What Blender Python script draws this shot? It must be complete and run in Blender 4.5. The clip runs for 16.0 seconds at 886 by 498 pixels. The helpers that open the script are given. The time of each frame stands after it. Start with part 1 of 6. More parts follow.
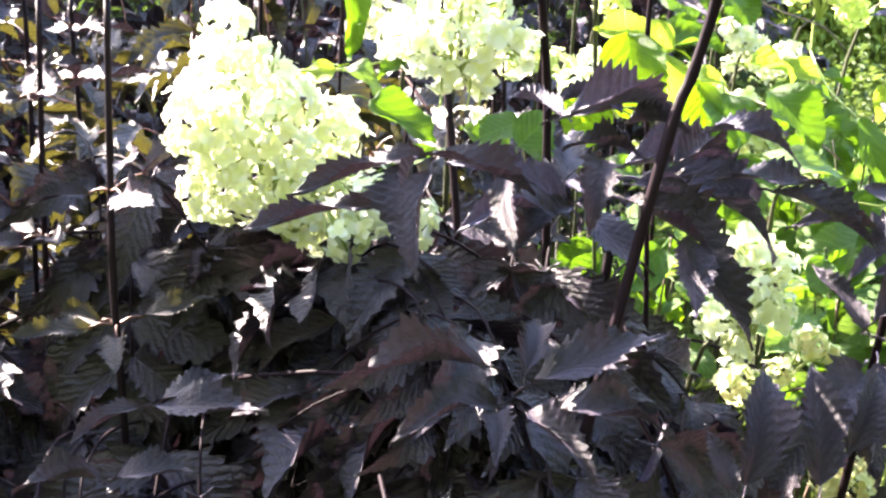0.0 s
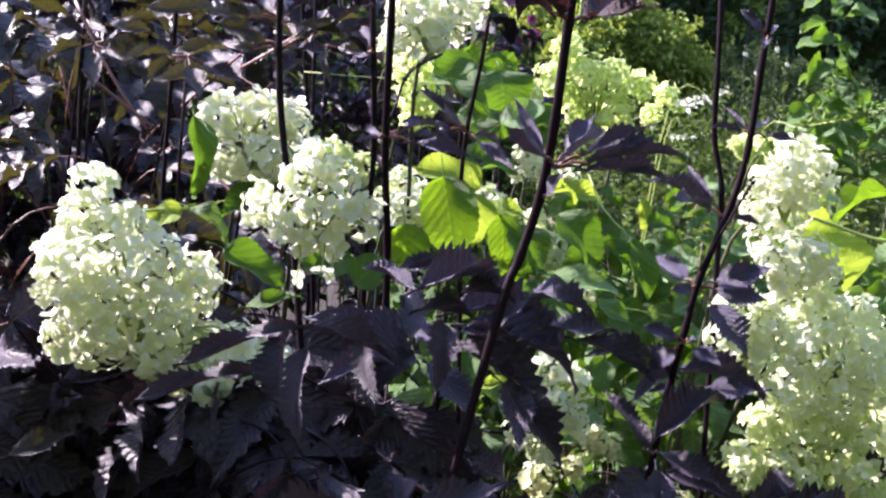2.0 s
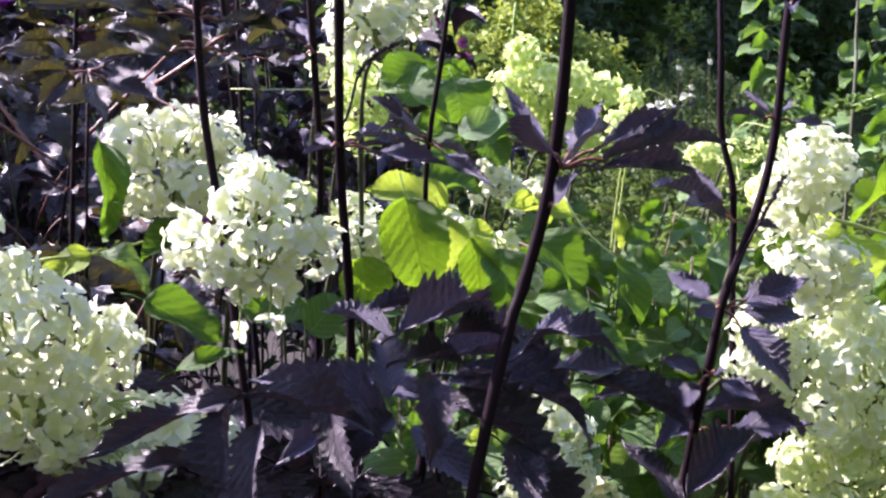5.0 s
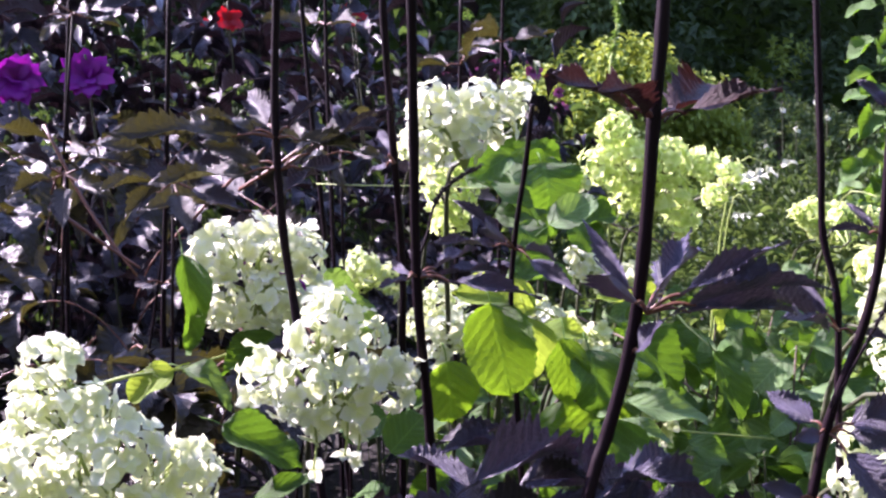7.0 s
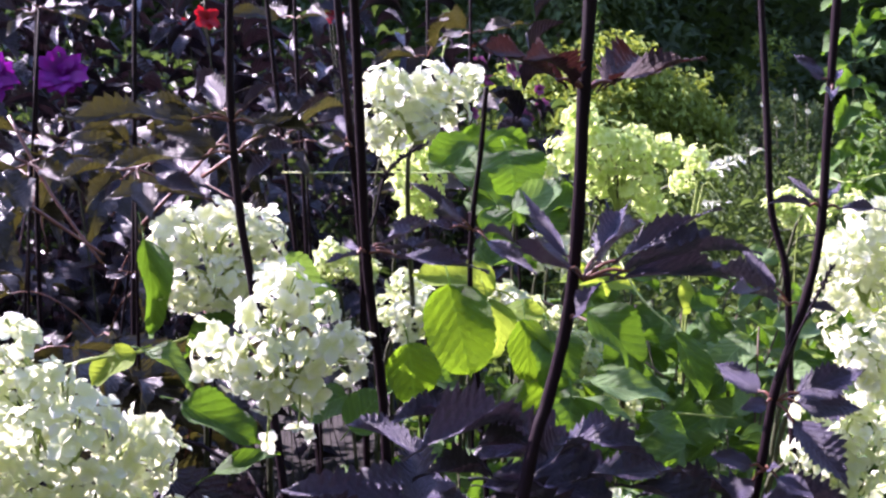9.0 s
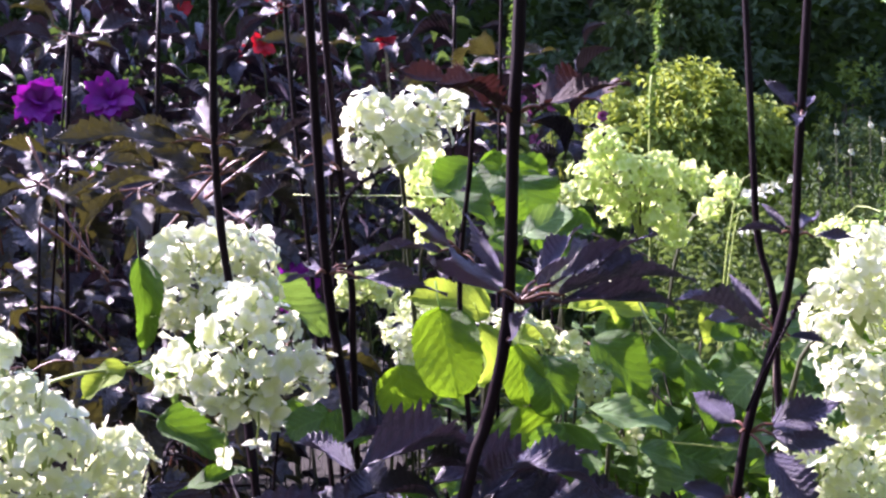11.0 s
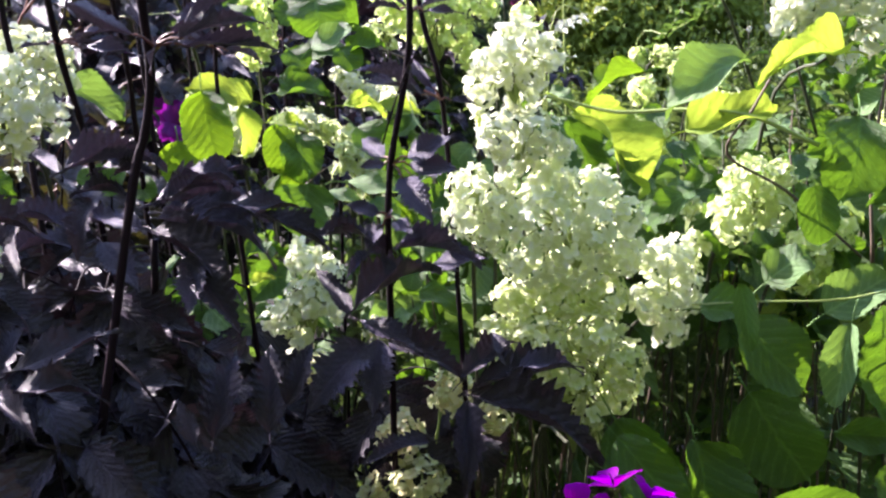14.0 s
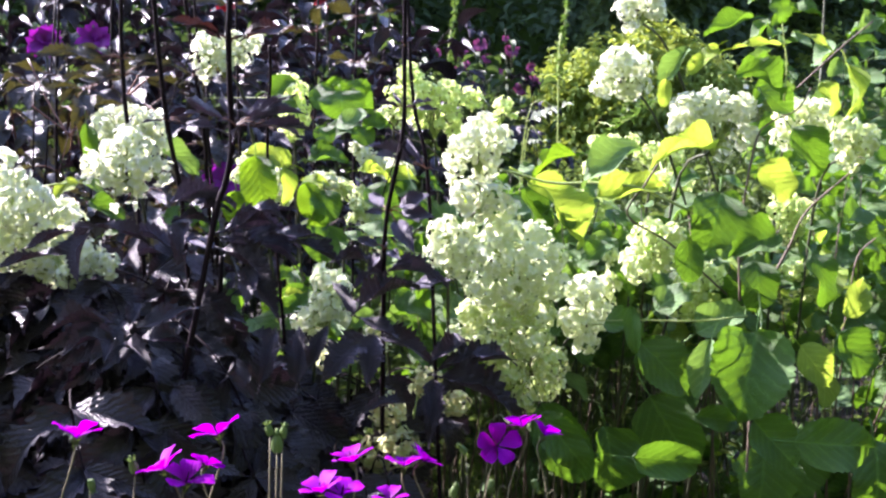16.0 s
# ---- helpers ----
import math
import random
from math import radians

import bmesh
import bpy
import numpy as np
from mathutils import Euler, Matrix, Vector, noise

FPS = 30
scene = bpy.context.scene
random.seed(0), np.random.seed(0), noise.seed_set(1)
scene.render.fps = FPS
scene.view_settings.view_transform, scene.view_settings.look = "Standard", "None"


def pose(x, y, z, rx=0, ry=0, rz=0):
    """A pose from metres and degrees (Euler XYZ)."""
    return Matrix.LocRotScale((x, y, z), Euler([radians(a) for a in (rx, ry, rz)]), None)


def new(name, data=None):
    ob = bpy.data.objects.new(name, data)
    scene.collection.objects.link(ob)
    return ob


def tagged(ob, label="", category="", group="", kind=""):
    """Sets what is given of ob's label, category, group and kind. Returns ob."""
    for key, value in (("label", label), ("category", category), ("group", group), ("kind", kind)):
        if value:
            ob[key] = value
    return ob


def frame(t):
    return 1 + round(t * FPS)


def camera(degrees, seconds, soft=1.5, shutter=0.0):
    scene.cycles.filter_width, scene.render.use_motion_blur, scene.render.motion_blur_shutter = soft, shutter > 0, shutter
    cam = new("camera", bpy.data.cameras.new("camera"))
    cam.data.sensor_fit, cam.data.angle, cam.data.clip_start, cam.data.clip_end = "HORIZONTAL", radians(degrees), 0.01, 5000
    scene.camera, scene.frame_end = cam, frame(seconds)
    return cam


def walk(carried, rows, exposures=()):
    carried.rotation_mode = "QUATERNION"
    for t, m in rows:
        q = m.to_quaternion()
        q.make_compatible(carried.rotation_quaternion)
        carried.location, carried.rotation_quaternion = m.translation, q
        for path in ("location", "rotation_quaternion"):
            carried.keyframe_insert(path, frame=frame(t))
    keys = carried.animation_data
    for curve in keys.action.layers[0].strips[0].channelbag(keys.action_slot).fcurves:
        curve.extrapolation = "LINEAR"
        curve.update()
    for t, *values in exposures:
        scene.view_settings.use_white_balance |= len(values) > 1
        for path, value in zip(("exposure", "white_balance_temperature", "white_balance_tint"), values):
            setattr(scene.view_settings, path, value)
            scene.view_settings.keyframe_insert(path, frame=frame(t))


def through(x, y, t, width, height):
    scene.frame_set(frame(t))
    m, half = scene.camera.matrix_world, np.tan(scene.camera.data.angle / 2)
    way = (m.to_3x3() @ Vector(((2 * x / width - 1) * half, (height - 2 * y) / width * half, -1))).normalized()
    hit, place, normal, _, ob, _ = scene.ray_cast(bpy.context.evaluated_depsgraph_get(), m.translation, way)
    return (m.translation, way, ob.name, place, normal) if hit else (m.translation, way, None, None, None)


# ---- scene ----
cam = camera(45.7, 16.0, 2.4)
METRES, EYE, TILT, LEAN, TURN = 1.6, 1.45, -15.0, 0.0, 0.0
ROWS = [
    (0.0, 0.0, 0.0, 0.0, -0.0, 0.0, -0.0),
    (0.5, -0.0107, -0.0228, 0.0265, -2.04, 0.72, -0.22),
    (1.0, -0.0243, -0.0438, 0.0416, -5.05, 1.3, -0.74),
    (1.5, -0.0417, -0.0608, 0.0551, -8.5, 1.45, -0.26),
    (2.0, -0.0517, -0.0719, 0.0649, -12.87, 1.31, 0.4),
    (2.5, -0.0511, -0.0689, 0.0675, -15.1, 1.36, 0.76),
    (3.0, -0.0501, -0.055, 0.0657, -14.22, 1.06, 0.67),
    (5.5, -0.042, 0.0615, 0.0699, -17.16, 3.71, 5.57),
    (6.0, -0.037, 0.0619, 0.0972, -18.1, 4.26, 6.1),
    (6.5, -0.0273, 0.0559, 0.1065, -14.91, 5.26, 5.01),
    (7.0, -0.0287, 0.0538, 0.1082, -10.76, 5.42, 4.38),
    (7.5, -0.0185, 0.0522, 0.106, -10.17, 4.63, 5.15),
    (8.0, -0.0135, 0.0515, 0.1033, -10.02, 4.25, 5.0),
    (8.5, -0.0139, 0.0461, 0.0981, -11.24, 4.79, 5.14),
    (11.0, 0.0388, 0.029, 0.0881, -6.81, 7.24, 3.83),
    (11.5, 0.078, 0.0227, 0.0833, -2.74, 7.65, 2.71),
    (12.0, 0.1116, 0.02, 0.055, -3.82, 7.06, 1.9),
    (12.5, 0.1288, -0.0024, 0.0312, -6.4, 6.0, 1.91),
    (13.0, 0.1342, -0.0254, 0.0238, -7.5, 4.35, 2.76),
    (13.5, 0.1531, -0.0606, 0.0126, -6.76, 2.15, 4.05),
    (14.0, 0.1958, -0.1567, -0.016, -6.21, 1.12, 4.97),
    (14.5, 0.21, -0.2725, -0.0423, -4.77, 3.06, 4.37),
    (15.0, 0.2209, -0.3627, -0.0604, -4.6, 3.81, 3.88),
    (15.5, 0.2163, -0.4077, -0.0514, -5.19, 5.15, 2.82),
    (16.0, 0.1929, -0.453, -0.0694, -5.59, 5.1, 2.48),
]
EXPOSURES = [(0.0, 4.05, 6900, 20), (0.5, 3.43, 6350, 28), (1.0, 2.95, 6050, 34), (1.5, 2.52, 6000, 34), (2.5, 2.36, 5950, 33), (6.0, 2.36, 5900, 42), (8.5, 2.36, 5850, 44), (11.0, 2.42, 5850, 44), (12.0, 2.46, 5850, 44), (13.5, 2.46, 6000, 35), (14.5, 2.56, 6100, 30), (16.0, 2.66, 5900, 31)]
walk(cam, [(t, pose(0, 0, EYE, TILT, LEAN, TURN) @ pose(METRES * x, METRES * y, METRES * z, 90 + pitch, roll, yaw)) for t, x, y, z, yaw, pitch, roll in ROWS], EXPOSURES)

# ---- light ----
SUN_AZ, SUN_EL = 50.0, 36.0      # degrees: the sun stands behind the border, to the left of straight ahead
SUN_DIR = Vector((-math.sin(radians(SUN_AZ)) * math.cos(radians(SUN_EL)), math.cos(radians(SUN_AZ)) * math.cos(radians(SUN_EL)), math.sin(radians(SUN_EL))))
sun = new("sun", bpy.data.lights.new("sun", "SUN"))
sun.data.energy, sun.data.angle, sun.data.color = 5.0, radians(0.6), (1.0, 0.93, 0.82)
sun.matrix_world = Matrix.Translation((0, 0, 12)) @ SUN_DIR.to_track_quat("Z", "Y").to_matrix().to_4x4()
world = bpy.data.worlds.new("sky")
scene.world = world
world.use_nodes = True
sky = world.node_tree.nodes.new("ShaderNodeTexSky")
sky.sky_type, sky.sun_disc = "NISHITA", False
sky.sun_elevation, sky.sun_rotation = radians(SUN_EL), radians(-SUN_AZ)
world.node_tree.links.new(sky.outputs[0], world.node_tree.nodes["Background"].inputs[0])
world.node_tree.nodes["Background"].inputs[1].default_value = 0.138


# ---- materials ----
class Graph:
    """Short hands for building a node material."""

    def __init__(self, name):
        self.mat = bpy.data.materials.new(name)
        self.mat.use_nodes = True
        self.tree = self.mat.node_tree
        self.nodes, self.links = self.tree.nodes, self.tree.links
        self.bsdf = self.nodes["Principled BSDF"]
        self.out = self.nodes["Material Output"]

    def node(self, kind, **sockets):
        n = self.nodes.new(kind)
        for key, value in sockets.items():
            self.put(n.inputs[key.replace("_", " ")], value)
        return n

    def put(self, socket, value):
        if isinstance(value, bpy.types.NodeSocket):
            self.links.new(value, socket)
        else:
            socket.default_value = value

    def math(self, op, a, b=0.0, clamp=False):
        n = self.nodes.new("ShaderNodeMath")
        n.operation, n.use_clamp = op, clamp
        self.put(n.inputs[0], a)
        self.put(n.inputs[1], b)
        return n.outputs[0]

    def mix(self, f, a, b):
        n = self.nodes.new("ShaderNodeMix")
        n.data_type = "RGBA"
        self.put(n.inputs[0], f)
        self.put(n.inputs[6], a)
        self.put(n.inputs[7], b)
        return n.outputs[2]

    def ramp(self, f, a, b):
        n = self.nodes.new("ShaderNodeMapRange")
        n.interpolation_type = "SMOOTHSTEP"
        self.put(n.inputs[0], f)
        n.inputs[1].default_value, n.inputs[2].default_value = a, b
        return n.outputs[0]

    def noise(self, scale, detail=3.0, coords="Object"):
        tc = self.nodes.new("ShaderNodeTexCoord")
        n = self.node("ShaderNodeTexNoise", Vector=tc.outputs[coords], Scale=scale, Detail=detail)
        return n.outputs[0]

    def uv(self):
        tc = self.nodes.new("ShaderNodeTexCoord")
        s = self.node("ShaderNodeSeparateXYZ", Vector=tc.outputs["UV"])
        return s.outputs[0], s.outputs[1]

    def random(self, share=1.0):
        """A value of its own for each object and each loose piece."""
        a = self.nodes.new("ShaderNodeObjectInfo").outputs["Random"]
        b = self.nodes.new("ShaderNodeNewGeometry").outputs["Random Per Island"]
        return self.math("FRACT", self.math("ADD", a, self.math("MULTIPLY", b, share)))

    def bump(self, height, strength, distance=0.001):
        n = self.node("ShaderNodeBump", Strength=strength, Distance=distance, Height=height)
        self.put(self.bsdf.inputs["Normal"], n.outputs[0])
        return n.outputs[0]

    def leafy(self, through_colour, share, normal=None):
        """Adds the light that shines through a thin leaf."""
        tr = self.node("ShaderNodeBsdfTranslucent", Color=through_colour)
        if normal is not None:
            self.put(tr.inputs["Normal"], normal)
        m = self.node("ShaderNodeMixShader", Fac=share)
        self.links.new(self.bsdf.outputs[0], m.inputs[1])
        self.links.new(tr.outputs[0], m.inputs[2])
        self.links.new(m.outputs[0], self.out.inputs[0])
        return self.mat


def rgb(r, g, b):
    return (r, g, b, 1.0)


def petal_material(name, pale, heart, tinge, share=0.45):
    """Thin sepals: pale rims, a yellower heart, some older tinged ones."""
    g = Graph(name)
    u, v = g.uv()
    rnd = g.random(0.35)
    blotch = g.noise(260.0)
    col = g.mix(g.ramp(v, 0.95, 0.1), pale, heart)
    col = g.mix(g.math("MULTIPLY", g.ramp(rnd, 0.35, 0.9), 0.8), col, tinge)
    col = g.mix(g.math("MULTIPLY", g.ramp(blotch, 0.45, 0.8), 0.25), col, tinge)
    young = g.math("FRACT", g.math("MULTIPLY", rnd, 7.31))
    col = g.mix(g.math("MULTIPLY", g.ramp(young, 0.62, 1.0), 0.55), col, heart)
    col = g.mix(g.math("MULTIPLY", g.ramp(young, 0.30, 0.0), 0.45), col, [pale[0] * 0.93, pale[1] * 0.98, min(1.0, pale[2] * 1.12), 1.0])
    g.put(g.bsdf.inputs["Base Color"], col)
    g.bsdf.inputs["Roughness"].default_value = 0.55
    g.bsdf.inputs["Specular IOR Level"].default_value = 0.3
    vein = g.math("SINE", g.math("MULTIPLY", u, 38.0))
    nrm = g.bump(vein, 0.25, 0.0004)
    return g.leafy(col, share, nrm)


def leaf_material(name, upper, upper_b, through, share=0.4, rough=0.45, gloss=0.5, veins=7.0, vein_col=None, pucker=0.6, holes=0.25, matt=0.0):
    """A leaf with a midrib and side veins laid out along its own length, blotches, and light through it."""
    g = Graph(name)
    u, v = g.uv()
    sway = g.noise(16.0, 2.0)
    u = g.math("ADD", u, g.math("MULTIPLY", g.math("SUBTRACT", sway, 0.5), 0.07))
    v = g.math("ADD", v, g.math("MULTIPLY", g.math("SUBTRACT", g.noise(45.0, 3.0), 0.5), 0.10))
    side = g.math("ABSOLUTE", g.math("SUBTRACT", u, 0.5))
    run = g.math("FRACT", g.math("SUBTRACT", g.math("MULTIPLY", v, veins), g.math("MULTIPLY", side, veins * 0.75)))
    rib = g.math("ABSOLUTE", g.math("SUBTRACT", run, 0.5))
    fine_net = g.noise(70.0, 2.0)
    lateral = g.math("MULTIPLY", g.ramp(rib, 0.13, 0.0), g.ramp(fine_net, 0.15, 0.5))
    mid = g.ramp(side, 0.035, 0.008)
    lines = g.math("MAXIMUM", lateral, mid)
    rnd = g.random()
    patch = g.noise(28.0)
    fine = g.noise(170.0, 4.0)
    f = g.math("ADD", g.math("MULTIPLY", rnd, 0.65), g.math("MULTIPLY", patch, 0.5), clamp=True)
    col = g.mix(f, upper, upper_b)
    col = g.mix(g.math("MULTIPLY", lines, 0.75), col, vein_col or [min(1, c * 1.9) for c in upper_b[:3]] + [1])
    col = g.mix(g.math("MULTIPLY", g.ramp(fine, 0.62, 0.78), holes), col, rgb(0.10, 0.06, 0.02))
    g.put(g.bsdf.inputs["Base Color"], col)
    g.put(g.bsdf.inputs["Roughness"], g.math("ADD", rough, g.math("MULTIPLY", fine, 0.18)))
    g.put(g.bsdf.inputs["Specular IOR Level"], g.math("MULTIPLY", g.ramp(rnd, matt, 1.0), gloss) if matt else gloss)
    swell = g.math("SUBTRACT", g.math("MULTIPLY", g.ramp(rib, 0.0, 0.5), 0.5), g.math("MULTIPLY", mid, 0.5))
    height = g.math("ADD", swell, g.math("ADD", g.math("MULTIPLY", fine, 0.5), g.math("ADD", patch, g.math("MULTIPLY", fine_net, 0.7))))
    nrm = g.bump(height, pucker, 0.0045)
    thr = g.mix(g.math("MULTIPLY", g.math("MAXIMUM", lines, g.ramp(fine_net, 0.55, 0.8)), 0.4), g.mix(f, through, [c * 0.75 for c in through[:3]] + [1]), [c * 0.5 for c in through[:3]] + [1])
    return g.leafy(thr, share, nrm)


def stem_material(name, a, b, rough=0.5, streak=60.0, bump=0.4):
    g = Graph(name)
    tc = g.nodes.new("ShaderNodeTexCoord")
    mp = g.node("ShaderNodeMapping", Vector=tc.outputs["Object"], Scale=(streak * 3, streak * 3, streak * 0.25))
    n = g.node("ShaderNodeTexNoise", Vector=mp.outputs[0], Scale=1.0, Detail=4.0)
    big = g.noise(9.0)
    f = g.math("ADD", g.math("MULTIPLY", n.outputs[0], 0.6), g.math("MULTIPLY", big, 0.5), clamp=True)
    g.put(g.bsdf.inputs["Base Color"], g.mix(f, a, b))
    g.bsdf.inputs["Roughness"].default_value = rough
    g.bump(n.outputs[0], bump, 0.001)
    return g.mat


WHITE_PETAL = petal_material("white_sepals", rgb(0.73, 0.75, 0.70), rgb(0.65, 0.70, 0.37), rgb(0.66, 0.71, 0.44), 0.50)
CREAM_PETAL = petal_material("cream_sepals", rgb(0.78, 0.81, 0.62), rgb(0.58, 0.66, 0.26), rgb(0.46, 0.57, 0.19), 0.48)
LIME_PETAL = petal_material("lime_sepals", rgb(0.76, 0.84, 0.42), rgb(0.55, 0.68, 0.18), rgb(0.62, 0.72, 0.26), 0.5)
IVORY_PETAL = petal_material("ivory_sepals", rgb(0.80, 0.83, 0.72), rgb(0.67, 0.73, 0.42), rgb(0.65, 0.72, 0.40), 0.50)
FADED_PETAL = petal_material("faded_sepals", rgb(0.74, 0.78, 0.50), rgb(0.55, 0.60, 0.25), rgb(0.60, 0.52, 0.28), 0.45)
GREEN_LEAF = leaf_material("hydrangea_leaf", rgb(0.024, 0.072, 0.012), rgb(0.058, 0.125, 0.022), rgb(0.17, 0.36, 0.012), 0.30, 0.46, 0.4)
YELLOW_LEAF = leaf_material("yellowing_hydrangea_leaf", rgb(0.14, 0.25, 0.03), rgb(0.23, 0.33, 0.04), rgb(0.46, 0.62, 0.05), 0.46, 0.5, 0.35)
# Same hydrangea leaf, its backlight put into brighter base and see-through colours.
BACKLIT_TINT_LEAF = leaf_material("backlit_tint_hydrangea_leaf", rgb(0.034, 0.095, 0.010), rgb(0.065, 0.14, 0.014), rgb(0.25, 0.46, 0.008), 0.40, 0.48, 0.35)
GREY_LEAF = leaf_material("grey_green_leaf", rgb(0.08, 0.165, 0.055), rgb(0.13, 0.22, 0.075), rgb(0.24, 0.42, 0.05), 0.3, 0.45, 0.45)
DARK_LEAF = leaf_material("purple_black_leaf", rgb(0.008, 0.0055, 0.008), rgb(0.018, 0.013, 0.022), rgb(0.020, 0.011, 0.016), 0.10, 0.28, 0.34, 10.0, rgb(0.022, 0.016, 0.027), 0.48, 0.1)
for socket, value in (("Sheen Weight", 0.11), ("Sheen Roughness", 0.45), ("Sheen Tint", rgb(0.78, 0.64, 0.95))):
    DARK_LEAF.node_tree.nodes["Principled BSDF"].inputs[socket].default_value = value
BLOOM_LEAF = leaf_material("waxy_purple_leaf", rgb(0.018, 0.015, 0.030), rgb(0.040, 0.034, 0.064), rgb(0.035, 0.02, 0.035), 0.10, 0.34, 0.5, 10.0, rgb(0.060, 0.050, 0.088), 0.65, 0.1)
for socket, value in (("Sheen Weight", 0.2), ("Sheen Roughness", 0.5), ("Sheen Tint", rgb(0.68, 0.62, 1.0))):
    BLOOM_LEAF.node_tree.nodes["Principled BSDF"].inputs[socket].default_value = value
BROWN_LEAF = leaf_material("red_brown_leaf", rgb(0.013, 0.006, 0.008), rgb(0.024, 0.011, 0.012), rgb(0.065, 0.020, 0.016), 0.16, 0.45, 0.2, 9.0, rgb(0.05, 0.022, 0.022), 0.4, 0.1)
OLIVE_LEAF = leaf_material("bronze_leaf", rgb(0.014, 0.011, 0.016), rgb(0.028, 0.022, 0.022), rgb(0.075, 0.068, 0.012), 0.20, 0.26, 0.5, 8.0, rgb(0.035, 0.028, 0.022), 0.5, 0.1)
SHRUB_LEAF = leaf_material("spiraea_leaf", rgb(0.11, 0.19, 0.03), rgb(0.22, 0.29, 0.05), rgb(0.38, 0.46, 0.05), 0.36, 0.5, 0.35)
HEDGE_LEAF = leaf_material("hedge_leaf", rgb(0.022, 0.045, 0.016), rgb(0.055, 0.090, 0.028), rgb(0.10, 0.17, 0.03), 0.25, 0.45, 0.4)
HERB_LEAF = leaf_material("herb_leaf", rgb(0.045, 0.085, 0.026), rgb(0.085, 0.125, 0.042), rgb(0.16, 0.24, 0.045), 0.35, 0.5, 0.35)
PALE_LEAF = leaf_material("variegated_leaf", rgb(0.45, 0.50, 0.40), rgb(0.62, 0.64, 0.52), rgb(0.5, 0.56, 0.35), 0.3, 0.5, 0.35)
DARK_STEM = stem_material("purple_black_stalk", rgb(0.006, 0.004, 0.006), rgb(0.013, 0.006, 0.010), 0.6)
DARK_STEM.node_tree.nodes["Principled BSDF"].inputs["Specular IOR Level"].default_value = 0.07
RED_STEM = stem_material("red_petiole", rgb(0.06, 0.018, 0.012), rgb(0.16, 0.055, 0.03), 0.5)
GREEN_STEM = stem_material("green_stalk", rgb(0.16, 0.24, 0.05), rgb(0.30, 0.36, 0.10), 0.5)
HAIRY_STEM = stem_material("hairy_geranium_stalk", rgb(0.07, 0.062, 0.036), rgb(0.17, 0.145, 0.085), 0.75, 200.0)
CANE_STEM = stem_material("hydrangea_cane", rgb(0.022, 0.028, 0.012), rgb(0.055, 0.060, 0.024), 0.7)
TWIG = stem_material("brown_twig", rgb(0.05, 0.035, 0.025), rgb(0.13, 0.09, 0.06), 0.7)
MAGENTA = petal_material("magenta_petals", rgb(0.34, 0.001, 0.44), rgb(0.16, 0.001, 0.17), rgb(0.26, 0.001, 0.42), 0.5)
MAGENTA.node_tree.nodes["Principled BSDF"].inputs["Specular IOR Level"].default_value = 0.1
PURPLE = petal_material("purple_petals", rgb(0.27, 0.010, 0.27), rgb(0.14, 0.006, 0.15), rgb(0.21, 0.01, 0.25), 0.45)
RED = petal_material("red_petals", rgb(0.50, 0.010, 0.015), rgb(0.35, 0.005, 0.008), rgb(0.42, 0.01, 0.02), 0.35)
PINK = petal_material("pink_petals", rgb(0.28, 0.05, 0.15), rgb(0.16, 0.03, 0.09), rgb(0.32, 0.08, 0.20), 0.35)
g = Graph("soil")
crumb, patchy = g.noise(60.0, 6.0), g.noise(2.0)
g.put(g.bsdf.inputs["Base Color"], g.mix(g.math("ADD", g.math("MULTIPLY", crumb, 0.6), g.math("MULTIPLY", patchy, 0.4)), rgb(0.006, 0.005, 0.004), rgb(0.022, 0.017, 0.013)))
g.bsdf.inputs["Roughness"].default_value = 0.95
g.bump(crumb, 0.8, 0.02)
SOIL = g.mat


# ---- mesh helpers ----
def mesh_of(name, verts, faces, mats, uvs=None, smooth=True, slots=None):
    me = bpy.data.meshes.new(name)
    me.from_pydata([tuple(v) for v in verts], [], [tuple(f) for f in faces])
    for m in mats:
        me.materials.append(m)
    if uvs is not None:
        layer = me.uv_layers.new(name="UVMap")
        index = np.empty(len(me.loops), dtype=np.int32)
        me.loops.foreach_get("vertex_index", index)
        layer.data.foreach_set("uv", np.asarray(uvs, dtype=np.float32)[index].ravel())
    if slots is not None:
        me.polygons.foreach_set("material_index", np.asarray(slots, dtype=np.int32))
    me.polygons.foreach_set("use_smooth", np.full(len(me.polygons), smooth))
    me.update()
    return me


def world_of(ob):
    m = ob.matrix_basis.copy()
    while ob.parent:
        ob = ob.parent
        m = ob.matrix_basis @ m
    return m


def thing(name, at, label, category, group="", kind=""):
    ob = new(name)
    ob.empty_display_size = 0.05
    ob.matrix_basis = Matrix.Translation(at)
    return tagged(ob, label, category, group, kind)


def part(name, data, parent, label="", m=None):
    """A mesh as one object under its parent; m is its pose in the world."""
    ob = new(name, data)
    ob.parent = parent
    ob.matrix_basis = world_of(parent).inverted() @ (m if m is not None else world_of(parent))
    if label:
        tagged(ob, label)
    return ob


def smooth_path(points, steps=5):
    """A Catmull-Rom line through the points."""
    p = [Vector(q) for q in points]
    p = [p[0] * 2 - p[1]] + p + [p[-1] * 2 - p[-2]]
    out = []
    for a, b, c, d in zip(p, p[1:], p[2:], p[3:]):
        for k in range(steps):
            t = k / steps
            out.append(0.5 * ((2 * b) + (c - a) * t + (2 * a - 5 * b + 4 * c - d) * t * t + (3 * b - a - 3 * c + d) * t ** 3))
    return out + [p[-2]]


